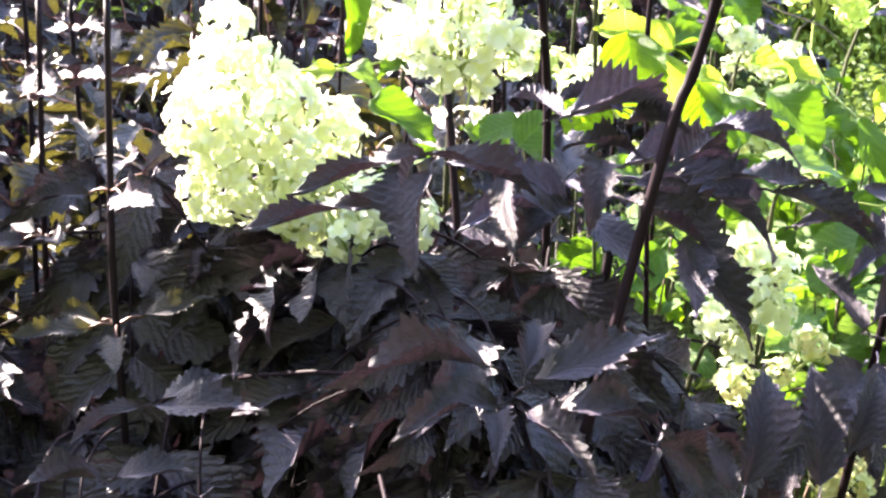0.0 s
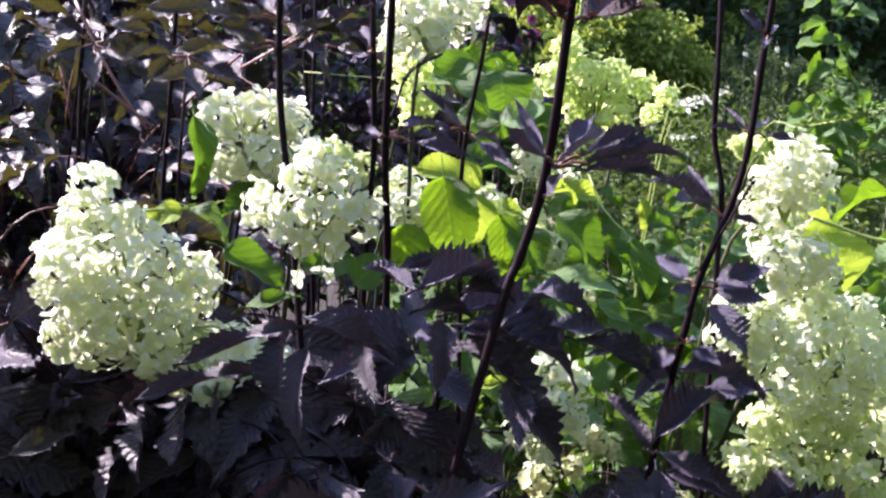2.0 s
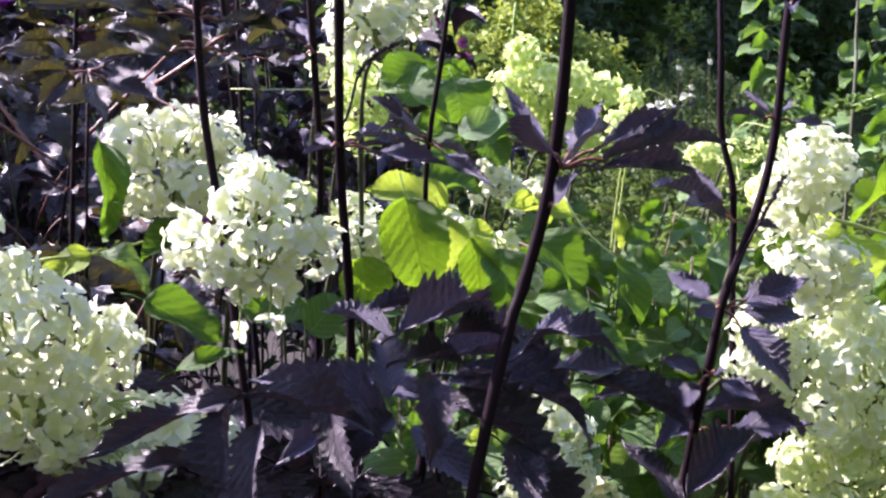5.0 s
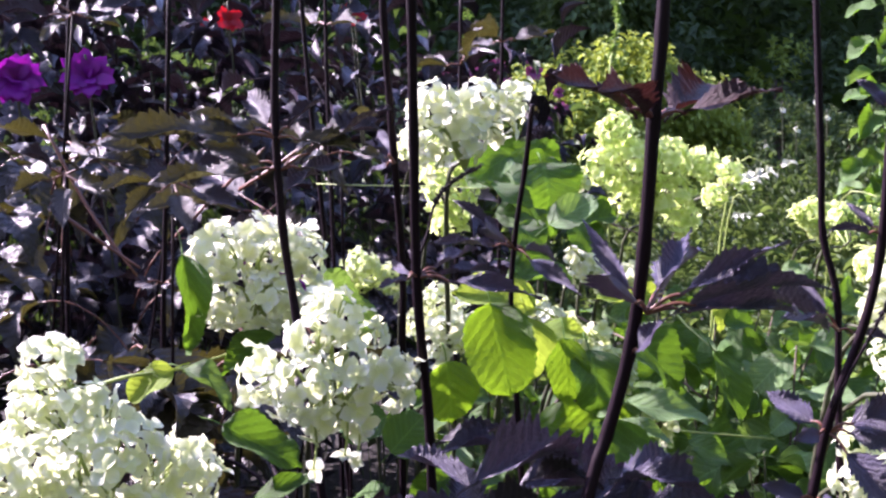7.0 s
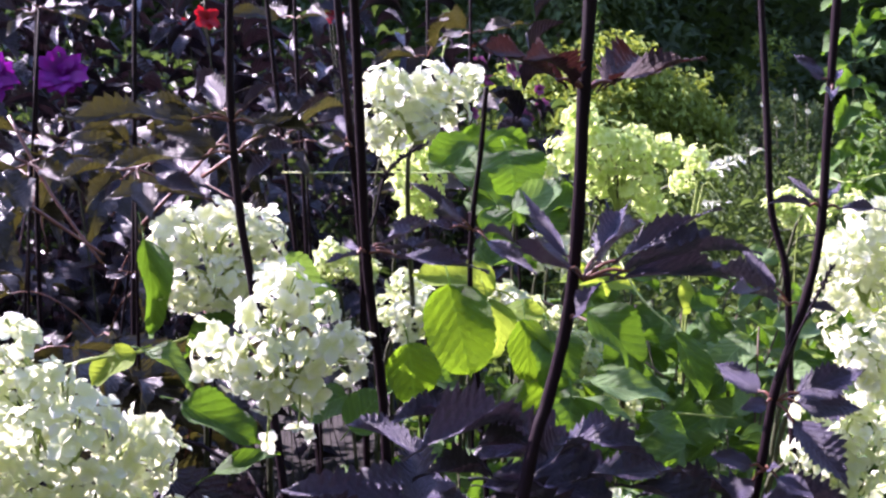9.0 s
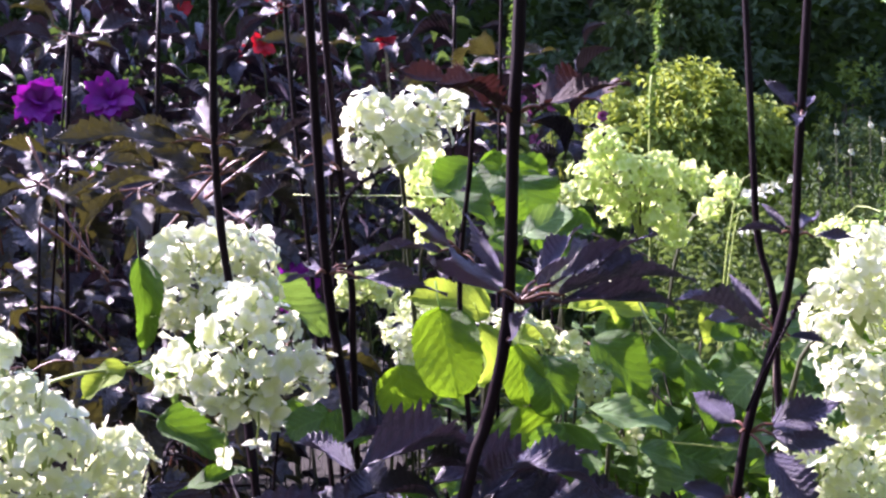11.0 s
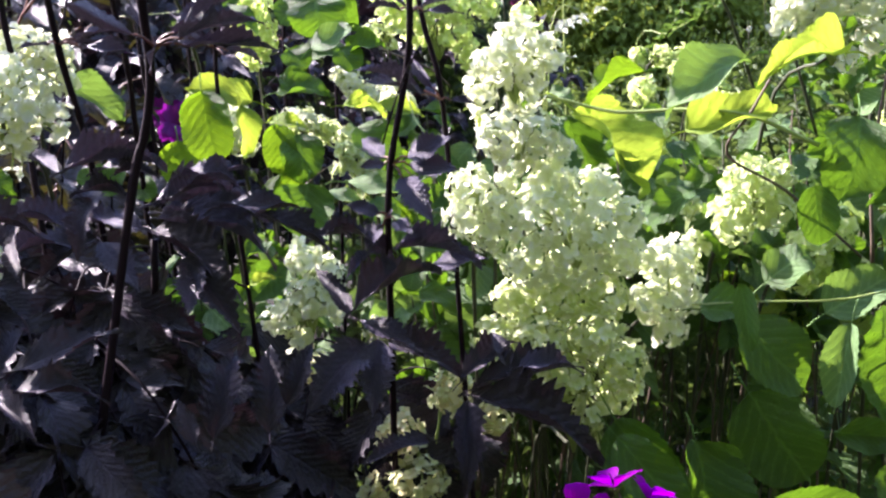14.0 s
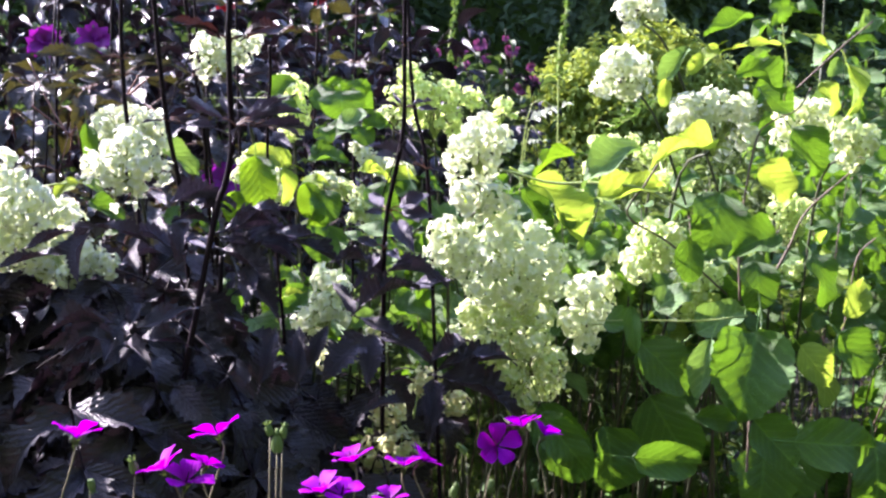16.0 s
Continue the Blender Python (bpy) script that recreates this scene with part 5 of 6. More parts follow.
# ---- dark foliage in front ----
def clump(name, at, spots, mat, label, size, seed, face_pitch=-18, forward=False):
    """A bugbane clump: divided leaves at the spots."""
    rng = random.Random(seed)
    ob = thing(name, at, label, "dark foliage", "bugbane clumps")
    for p in spots:
        p = Vector(p)
        out = Vector((p.x - at[0], p.y - at[1], 0))
        yaw = 200 + rng.gauss(0, 26) if forward else math.degrees(math.atan2(-out.x, out.y)) + rng.gauss(0, 35)
        divided_leaf(ob, p, rng.uniform(*size), yaw, face_pitch + rng.gauss(0, 9), rng.gauss(0, 9), mat)
    tube("crown", [Vector(at) - Vector((0, 0, 0.02)), Vector(at) + Vector((0.01, 0, 0.15)), Vector(at) + Vector((0, 0.01, 0.4))], 0.012, 0.006, DARK_STEM, ob)
    return ob


front = thing("bugbane_clump", (0.05, 0.80, 0), "purple black toothed foliage massed below the white heads", "dark foliage", "bugbane clumps")
for b, t, w, face in (
        ((-0.017, 0.692, 1.328), (-0.029, 0.647, 1.274), 0.46, (-0.57, -0.36, 0.74)), ((-0.012, 0.692, 1.330), (-0.105, 0.690, 1.301), 0.25, (0, -0.4, 0.9)), ((-0.008, 0.692, 1.329), (0.069, 0.690, 1.301), 0.38, (0, -0.3, 0.9)),
        ((0.041, 0.711, 1.313), (0.047, 0.667, 1.266), 0.42, (-0.6, -0.45, 0.66)), ((-0.008, 0.652, 1.326), (-0.019, 0.607, 1.269), 0.40, (-0.55, -0.4, 0.7)), ((0.108, 0.712, 1.325), (0.096, 0.668, 1.285), 0.55, (0, -0.6, 0.8)),
        ((0.137, 0.732, 1.322), (0.085, 0.732, 1.331), 0.4, (0, -0.4, 0.9)), ((0.167, 0.751, 1.311), (0.220, 0.791, 1.318), 0.42, (0, -0.3, 0.9)),
        ((0.246, 0.769, 1.288), (0.323, 0.745, 1.251), 0.36, (0, -0.3, 0.9)), ((0.214, 0.770, 1.298), (0.303, 0.789, 1.285), 0.36, (0, -0.3, 0.9)),
        ((0.338, 0.779, 1.170), (0.400, 0.736, 1.141), 0.4, (0, -0.3, 0.9)), ((0.332, 0.779, 1.176), (0.300, 0.823, 1.217), 0.4, (0, -0.3, 0.9)), ((0.337, 0.780, 1.181), (0.432, 0.822, 1.211), 0.4, (0, -0.3, 0.9)),
        ((0.086, 0.843, 1.331), (0.154, 0.844, 1.341), 0.3, (0, -0.3, 0.9)), ((0.088, 0.740, 1.302), (0.101, 0.813, 1.329), 0.4, (0, -0.6, 0.7)), ((-0.045, 0.689, 1.296), (-0.136, 0.668, 1.282), 0.26, (0, -0.3, 0.9)),
        ((-0.179, 0.600, 1.189), (-0.104, 0.580, 1.194), 0.40, (0, -0.35, 0.9)), ((-0.175, 0.600, 1.191), (-0.130, 0.640, 1.195), 0.4, (0, -0.3, 0.9)), ((-0.186, 0.600, 1.189), (-0.225, 0.578, 1.176), 0.4, (0, -0.3, 0.9)), ((-0.186, 0.538, 1.171), (-0.138, 0.538, 1.178), 0.5, (0, -0.3, 0.9)), ((-0.192, 0.538, 1.171), (-0.234, 0.518, 1.178), 0.45, (0, -0.3, 0.9)),
        ((0.025, 0.582, 1.222), (-0.058, 0.582, 1.217), 0.36, (0, -0.3, 0.9)), ((0.031, 0.561, 1.206), (-0.030, 0.540, 1.201), 0.42, (0, -0.4, 0.9)), ((0.031, 0.561, 1.202), (0.029, 0.519, 1.191), 0.5, (0, -0.6, 0.8)), ((0.048, 0.561, 1.202), (0.085, 0.519, 1.181), 0.4, (0, -0.5, 0.8)), ((0.052, 0.581, 1.211), (0.141, 0.604, 1.235), 0.4, (0, -0.4, 0.9)), ((0.049, 0.582, 1.218), (0.062, 0.624, 1.239), 0.5, (0, -0.6, 0.7)), ((0.057, 0.560, 1.199), (0.132, 0.560, 1.199), 0.4, (0, -0.4, 0.9)),
        ((0.201, 0.633, 1.118), (0.224, 0.680, 1.188), 0.5, (0, -0.8, 0.5)), ((0.250, 0.633, 1.118), (0.255, 0.680, 1.188), 0.5, (0, -0.8, 0.5)), ((0.188, 0.614, 1.124), (0.173, 0.637, 1.157), 0.5, (0, -0.8, 0.5)), ((0.267, 0.635, 1.141), (0.294, 0.660, 1.191), 0.5, (0, -0.8, 0.5)),
        ((0.446, 0.770, 1.073), (0.431, 0.703, 0.995), 0.40, (0, -0.7, 0.7)), ((0.455, 0.770, 1.076), (0.576, 0.706, 1.026), 0.40, (0, -0.5, 0.8)), ((0.451, 0.771, 1.085), (0.572, 0.773, 1.102), 0.36, (0, -0.4, 0.9)), ((0.439, 0.772, 1.093), (0.513, 0.815, 1.127), 0.4, (0, -0.5, 0.8)), ((0.399, 0.709, 1.060), (0.330, 0.688, 1.055), 0.4, (0, -0.4, 0.9))):
    b, t = Vector(b), Vector(t)
    dark_leaf(front, b, t, (t - b).length * w * 0.9, face)
tube("crown", [(0.05, 0.80, -0.02), (0.06, 0.80, 0.4), (0.05, 0.78, 0.85), (0.08, 0.75, 1.1)], 0.012, 0.005, DARK_STEM, front)

# the upper tier of dark leaves, which keeps what lies below in shade
tier = thing("bugbane_clump", (0.12, 0.86, 0), "glossy purple black leaves spread flat over shaded ones", "dark foliage", "bugbane clumps")
tube("crown", [(0.12, 0.86, -0.02), (0.12, 0.87, 0.5), (0.11, 0.85, 0.95), (0.140, 0.827, 1.260)], 0.010, 0.004, DARK_STEM, tier)
for b, t, w, face in (
        ((0.143, 0.808, 1.273), (0.224, 0.743, 1.224), 0.42, (0.1, -0.5, 0.8)), ((0.143, 0.830, 1.295), (0.258, 0.828, 1.282), 0.40, (0, -0.3, 0.9)), ((0.154, 0.809, 1.289), (0.267, 0.785, 1.248), 0.36, (0, -0.4, 0.9)),
        ((0.148, 0.809, 1.285), (0.205, 0.787, 1.266), 0.5, (0, -0.4, 0.9)), ((0.133, 0.808, 1.276), (0.047, 0.849, 1.287), 0.36, (0, -0.35, 0.9)), ((0.097, 0.768, 1.279), (0.045, 0.726, 1.252), 0.40, (-0.1, -0.5, 0.8)),
        ((0.092, 0.768, 1.277), (0.002, 0.791, 1.311), 0.36, (0, -0.3, 0.9)), ((0.104, 0.748, 1.279), (0.141, 0.704, 1.239), 0.44, (0, -0.6, 0.8)), ((0.082, 0.748, 1.276), (0.010, 0.728, 1.278), 0.40, (0, -0.4, 0.9)),
        ((0.186, 0.766, 1.254), (0.181, 0.712, 1.209), 0.46, (0, -0.6, 0.8)), ((0.177, 0.765, 1.250), (0.228, 0.719, 1.183), 0.40, (0.1, -0.6, 0.8)), ((0.378, 0.844, 1.225), (0.296, 0.866, 1.250), 0.34, (0, -0.35, 0.9)),
        ((0.375, 0.843, 1.222), (0.330, 0.822, 1.210), 0.40, (0, -0.4, 0.9)), ((0.386, 0.844, 1.224), (0.477, 0.822, 1.211), 0.26, (0, -0.3, 0.9)), ((0.386, 0.844, 1.227), (0.460, 0.863, 1.219), 0.26, (0, -0.3, 0.9)),
        ((0.346, 0.815, 1.130), (0.279, 0.771, 1.082), 0.62, (-0.1, -0.8, 0.5)), ((0.360, 0.816, 1.134), (0.346, 0.770, 1.067), 0.52, (0, -0.8, 0.5)), ((0.370, 0.815, 1.130), (0.447, 0.773, 1.102), 0.46, (0, -0.6, 0.7)),
        ((0.494, 0.772, 1.101), (0.574, 0.772, 1.099), 0.36, (0, -0.5, 0.8)), ((0.492, 0.773, 1.106), (0.480, 0.796, 1.139), 0.5, (0, -0.8, 0.5)), ((0.489, 0.773, 1.101), (0.511, 0.749, 1.066), 0.46, (0, -0.7, 0.6)),
        ((0.129, 0.754, 1.350), (0.076, 0.775, 1.359), 0.32, (0, -0.4, 0.9)), ((0.086, 0.714, 1.352), (0.173, 0.754, 1.351), 0.34, (0, -0.4, 0.9)), ((0.127, 0.733, 1.343), (0.168, 0.714, 1.345), 0.36, (0, -0.4, 0.9)),
        ((0.187, 0.733, 1.338), (0.248, 0.712, 1.328), 0.34, (0, -0.4, 0.9)), ((0.187, 0.733, 1.339), (0.255, 0.773, 1.331), 0.30, (0, -0.3, 0.9)), ((0.083, 0.714, 1.352), (0.046, 0.755, 1.363), 0.30, (0, -0.4, 0.9))):
    b, t = Vector(b), Vector(t)
    dark_leaf(tier, b, t, (t - b).length * w, face, LEAVES.choice((BLOOM_LEAF, BLOOM_LEAF, DARK_LEAF)))
rng = random.Random(52)
for _ in range(26):
    p = Vector((rng.uniform(-0.10, 0.17), rng.uniform(0.68, 0.86), 0))
    p.z = 1.17 + 0.30 * (p.y - 0.68) + rng.uniform(-0.06, 0.03) - 0.12 * max(0, p.x - 0.08) / 0.1
    divided_leaf(tier, p, rng.uniform(0.12, 0.17), 195 + rng.gauss(0, 40), -46 + rng.gauss(0, 12), rng.gauss(0, 10), DARK_LEAF)

rng = random.Random(77)
# Clumps at x -0.74 and -1.02, mostly unseen, are added to shade the front.
for cx, cy, wide, deep, n, z0, z1 in ((-0.44, 0.72, 0.26, 0.18, 60, 0.50, 1.08), (-0.16, 0.66, 0.18, 0.13, 60, 0.45, 1.07), (0.06, 0.69, 0.13, 0.11, 64, 0.42, 1.13), (0.27, 0.72, 0.12, 0.08, 44, 0.40, 0.96), (-0.74, 0.90, 0.22, 0.22, 76, 0.8, 1.50), (-1.02, 1.0, 0.22, 0.3, 70, 0.9, 1.95), (-0.04, 0.96, 0.12, 0.06, 54, 0.5, 1.23), (-0.22, 1.02, 0.14, 0.08, 50, 0.8, 1.27), (0.26, 1.00, 0.20, 0.09, 64, 0.40, 1.0), (-0.52, 0.90, 0.16, 0.10, 50, 0.50, 1.12), (-0.95, 1.35, 0.3, 0.2, 40, 0.4, 1.0), (0.02, 1.12, 0.20, 0.10, 44, 0.35, 1.08), (-0.30, 1.18, 0.18, 0.08, 36, 0.4, 1.10)):
    spots = []
    for _ in range(n):
        x, y = cx + rng.uniform(-wide, wide), cy + rng.uniform(-deep, deep)
        spots.append((x, y, z0 + (z1 - z0) * (1 - rng.random() ** 1.5)))
    clump("bugbane_clump", (cx, cy + 0.05, 0), spots, DARK_LEAF, "purple black toothed foliage massed in shade", (0.14, 0.22), int(rng.random() * 1e6), -58, True)

# ---- bronze foliage behind, to the sunny side ----
for cx, cy, wide, deep, n, z0, z1, mat in ((-0.30, 1.22, 0.25, 0.12, 24, 0.95, 1.38, OLIVE_LEAF), (-0.62, 1.45, 0.30, 0.25, 30, 0.9, 1.62, OLIVE_LEAF), (-0.12, 1.45, 0.30, 0.18, 50, 0.7, 1.38, OLIVE_LEAF), (-0.40, 1.95, 0.35, 0.2, 50, 0.9, 1.52, OLIVE_LEAF), (-0.95, 1.9, 0.35, 0.3, 50, 0.9, 1.85, DARK_LEAF), (0.05, 2.4, 0.35, 0.3, 56, 0.9, 1.62, DARK_LEAF), (-0.7, 2.7, 0.5, 0.35, 80, 1.0, 2.05, DARK_LEAF), (-0.1, 3.1, 0.45, 0.3, 70, 1.0, 1.95, DARK_LEAF), (0.5, 3.3, 0.35, 0.3, 30, 1.0, 1.75, DARK_LEAF), (0.9, 3.9, 0.4, 0.3, 24, 0.9, 1.6, DARK_LEAF), (-1.3, 2.8, 0.5, 0.4, 30, 1.0, 2.1, DARK_LEAF)):
    spots = [(cx + rng.uniform(-wide, wide), cy + rng.uniform(-deep, deep), rng.uniform(z0, z1)) for _ in range(int(n * 0.72))]
    clump("bronze_clump" if mat is OLIVE_LEAF else "bugbane_clump", (cx, cy, 0), spots, mat, "bronze foliage with red stalks lit from behind" if mat is OLIVE_LEAF else "purple black foliage glinting in the sun", (0.12, 0.19), int(rng.random() * 1e6), -24)


bronze = thing("bronze_clump", (-0.35, 1.25, 0), "olive bronze divided leaves on red stalks", "dark foliage", "bugbane clumps")
for hub, foot, tips in (
        ((-0.099, 1.129, 1.506), (-0.30, 1.25, 0), ((-0.164, 1.089, 1.504), (-0.143, 1.086, 1.477), (-0.044, 1.131, 1.523), (-0.037, 1.107, 1.478), (-0.085, 1.065, 1.463))),
        ((-0.200, 1.170, 1.513), (-0.45, 1.28, 0), ((-0.247, 1.172, 1.537), (-0.157, 1.151, 1.529), (-0.196, 1.106, 1.469), (-0.150, 1.128, 1.489), (-0.249, 1.148, 1.497))),
        ((0.075, 1.311, 1.515), (-0.02, 1.40, 0), ((0.017, 1.290, 1.505), (0.126, 1.290, 1.507), (0.073, 1.267, 1.473))),
        ((-0.214, 1.425, 1.678), (-0.55, 1.50, 0), ((-0.278, 1.429, 1.717), (-0.152, 1.403, 1.655), (-0.246, 1.382, 1.643))),
        ((-0.01, 1.256, 1.458), (-0.34, 1.22, 0), ((-0.14, 1.217, 1.474), (-0.107, 1.374, 1.513), (0.05, 1.286, 1.5), (-0.063, 1.161, 1.426), (0.023, 1.15, 1.413))),
        ((-0.109, 1.428, 1.511), (-0.5, 1.4, 0), ((-0.181, 1.404, 1.54), (-0.149, 1.325, 1.462), (-0.052, 1.317, 1.478), (-0.056, 1.473, 1.56))),
        ((0.032, 1.258, 1.316), (-0.25, 1.3, 0), ((-0.048, 1.244, 1.327), (-0.001, 1.313, 1.377), (0.096, 1.224, 1.366), (0.022, 1.17, 1.285)))):
    hub = Vector(hub)
    tube("stem", [foot, Vector(foot).lerp(hub, 0.6) + Vector((0.03, 0, 0.02)), hub], 0.003, 0.0016, DARK_STEM, bronze, "thin dark stalk", 6)
    for t in tips:
        t = Vector(t)
        tube("petiole", [hub, hub.lerp(t, 0.3)], 0.0013, 0.001, RED_STEM, bronze, "", 5)
        dark_leaf(bronze, hub.lerp(t, 0.25), t, (t - hub).length * 0.32, (LEAVES.gauss(-0.15, 0.3), LEAVES.gauss(-0.5, 0.2), 0.8), LEAVES.choice((OLIVE_LEAF, OLIVE_LEAF, DARK_LEAF)))

for line in (
        [(-0.228, 1.251, 1.557), (-0.188, 1.209, 1.479), (-0.141, 1.166, 1.412)],
        [(-0.211, 1.172, 1.479), (-0.174, 1.159, 1.451), (-0.136, 1.147, 1.423)],
        [(-0.107, 1.248, 1.437), (-0.063, 1.227, 1.481), (-0.014, 1.145, 1.532)],
        [(-0.039, 1.163, 1.492), (-0.011, 1.13, 1.512), (0.025, 1.118, 1.537)],
        [(-0.016, 1.268, 1.282), (-0.041, 1.304, 1.313), (-0.084, 1.37, 1.361)]):
    tube("petiole", line, 0.0022, 0.0014, RED_STEM, bronze, "bare red leaf stalk", 6)

# ---- flowers of other kinds ----
def petal_data(width, notch, seed, arch=0.06):
    v, f, u = blade(width, 6, 2, 0, 0, arch, 0.06, 0.03, 0.66, 0.6, seed)
    return [Vector((p.x, p.y * (1 - notch * max(0, 1 - abs(p.x) / (0.3 * width)) * (p.y > 0.9)), p.z)) for p in v], f, u


PETALS = [petal_data(0.66, 0.14, s) for s in range(3)] + [petal_data(0.85, 0.06, s + 5, 0.16) for s in range(3)]
PETAL_MESH = {}


def petal_mesh(k, mat):
    if (k, mat.name) not in PETAL_MESH:
        PETAL_MESH[k, mat.name] = mesh_of("petal", *PETALS[k][:2], [mat], PETALS[k][2])
    return PETAL_MESH[k, mat.name]


BLOOM = random.Random(8)


def calyx_data(length, n=5):
    pieces = []
    for k in range(n):
        q = 2 * math.pi * k / n
        m = Matrix.Rotation(q, 4, "Z") @ Matrix.Rotation(radians(62), 4, "X") @ Matrix.Scale(length, 4)
        pieces.append(moved(SMALL[0], m @ Matrix.Diagonal((0.4, 1, 1, 1))))
    return join(pieces)


def geranium(label, root, blooms, buds=()):
    """A cranesbill: thin forked stalks with five petalled flowers (place, facing, size) and buds."""
    ob = thing("geranium", root, label, "geranium", "magenta geraniums at the front of the bed")
    r = Vector(root)
    for at, way, size in blooms:
        at, way = Vector(at), Vector(way).normalized()
        way = way if way.y < -0.6 else (way + Vector((0, 0.35, 0))).normalized()
        neck = at - way * size * 0.35
        bend = BLOOM.choice((-1, 1)) * BLOOM.uniform(0.012, 0.022)
        joint = neck.lerp(r, 0.06) + Vector((bend, 0, 0.0))
        low = neck.lerp(r, 0.16) + Vector((bend * 1.1, 0, 0.0))
        tube("flower_stalk", [r, r.lerp(low, 0.7), low, joint, neck, at], 0.0016, 0.0008, HAIRY_STEM, ob, "", 5, 0.4)
        hang = joint + Vector((bend * 0.9, 0, -0.022))
        tube("bud_stalk", [joint, joint + Vector((bend * 0.6, 0, 0.004)), hang], 0.0008, 0.0007, HAIRY_STEM, ob, "", 5)
        v, f = tube_data([(0, 0, 0.002), (0, 0, -0.004), (0, 0, -0.010), (0, 0, -0.014)], 0.0016, 0.0006, 6, 3)
        v = [Vector((p.x * (1 + 1.1 * math.sin(min(1, -p.z / 0.014 if p.z < 0 else 0) * math.pi)), p.y * (1 + 1.1 * math.sin(min(1, -p.z / 0.014 if p.z < 0 else 0) * math.pi)), p.z)) for p in v]
        part("bud", mesh_of("bud", v, f, [HERB_LEAF], [(0.5, 0.4)] * len(v)), ob, "nodding hairy bud", Matrix.Translation(hang))
        turn = way.to_track_quat("Z", "Y").to_matrix().to_4x4()
        centre = Matrix.Translation(at) @ turn
        v, f, u = calyx_data(size * 0.26)
        flower = part("flower", mesh_of("calyx", v, f, [HERB_LEAF], u), ob, "", Matrix.Translation(at - way * size * 0.22) @ turn)
        for k in range(5):
            m = centre @ Matrix.Rotation(2 * math.pi * (k + BLOOM.uniform(-0.1, 0.1)) / 5, 4, "Z") @ Matrix.Rotation(radians(BLOOM.uniform(10, 36)), 4, "X") @ Matrix.Scale(size * 0.55 * BLOOM.uniform(0.92, 1.08), 4)
            part("petal", petal_mesh(BLOOM.randrange(3), MAGENTA), flower, "", m)
        v, f = tube_data([(0, 0, 0), (0, 0, size * 0.1), (0.001, 0, size * 0.22)], size * 0.02, size * 0.008, 6, 3)
        part("pistil", mesh_of("pistil", v, f, [DARK_STEM]), flower, "dark pistil", centre)
    for at, way, size in buds:
        at, way = Vector(at), Vector(way).normalized()
        joint = at.lerp(r, 0.25)
        tube("flower_stalk", [r, r.lerp(joint, 0.6), joint, at], 0.0015, 0.0008, HAIRY_STEM, ob, "", 5, 0.4)
        v, f = tube_data([(0, 0, 0), (0, 0, size * 0.3), (0, 0, size * 0.7), (0, 0, size)], size * 0.2, size * 0.04, 7, 4)
        v = [Vector((p.x * (1 + 0.9 * math.sin(math.pi * min(1, p.z / size))), p.y * (1 + 0.9 * math.sin(math.pi * min(1, p.z / size))), p.z)) for p in v]
        turn = Matrix.Translation(at) @ way.to_track_quat("Z", "Y").to_matrix().to_4x4()
        bud = part("bud", mesh_of("bud", v, f, [HERB_LEAF], [(0.5, 0.4)] * len(v)), ob, "pale green hairy bud", turn)
        v, f, u = calyx_data(size * 0.7)
        part("calyx", mesh_of("calyx", v, f, [HERB_LEAF], u), bud, "", turn @ Matrix.Translation((0, 0, size * 0.3)))
    for k in range(5):
        q = BLOOM.uniform(0, 6.28)
        b = r + Vector((0, 0, 0.25 + 0.06 * k))
        leaf(ob, b, b + Vector((math.cos(q) * 0.06, math.sin(q) * 0.06, 0.02)), 0.06, GREEN_LEAF, (0, -0.3, 0.9), "toothed")
    return ob


G = 0.057
geranium("magenta geranium with one flower seen from the side", (-0.06, 0.33, 0), [((0.036, 0.336, 1.161), (0.1, 0.15, 1), G * 1.05)], [((0.053, 0.313, 1.124), (0.1, 0, -1), 0.016), ((0.098, 0.313, 1.130), (-0.2, -0.2, 1), 0.02)])
geranium("magenta geranium with folded flowers", (0.08, 0.30, 0), [((0.177, 0.355, 1.150), (-0.3, 0.1, 0.9), G * 1.05), ((0.128, 0.304, 1.134), (-0.5, -0.2, 0.8), G), ((0.151, 0.293, 1.123), (0.2, -0.4, 0.8), G), ((0.166, 0.333, 1.125), (0.3, 0.4, 0.8), G * 0.7)])
geranium("geranium with tall pale buds", (0.17, 0.27, 0), [], [((0.244, 0.266, 1.161), (0.05, 0, 1), 0.024), ((0.250, 0.267, 1.175), (0.2, 0, 1), 0.016), ((0.238, 0.267, 1.178), (-0.2, 0, 1), 0.016)])
geranium("magenta geranium with several open flowers", (0.36, 0.40, 0), [((0.285, 0.330, 1.089), (-0.2, -0.3, 0.9), G), ((0.305, 0.329, 1.085), (0.2, -0.4, 0.9), G), ((0.319, 0.430, 1.083), (-0.2, 0.0, 0.9), G * 1.05), ((0.379, 0.448, 1.067), (0.1, -0.2, 0.95), G * 0.95), ((0.401, 0.449, 1.072), (0.6, -0.1, 0.8), G * 0.9), ((0.357, 0.348, 1.069), (0, -0.2, 0.9), G * 0.8)], [((0.429, 0.387, 1.052), (0.3, 0, 1), 0.018)])
geranium("magenta geranium with a flower facing the path", (0.50, 0.55, 0), [((0.506, 0.547, 1.048), (-0.05, -0.75, 0.6), G * 1.12), ((0.539, 0.549, 1.072), (-0.2, 0.1, 1), G), ((0.565, 0.538, 1.062), (0.5, -0.1, 0.8), G * 0.95)], [((0.465, 0.546, 1.042), (-0.6, 0, 0.7), 0.018), ((0.495, 0.524, 1.012), (-0.2, 0, -1), 0.018), ((0.549, 0.524, 1.009), (0.2, 0, -1), 0.018)])


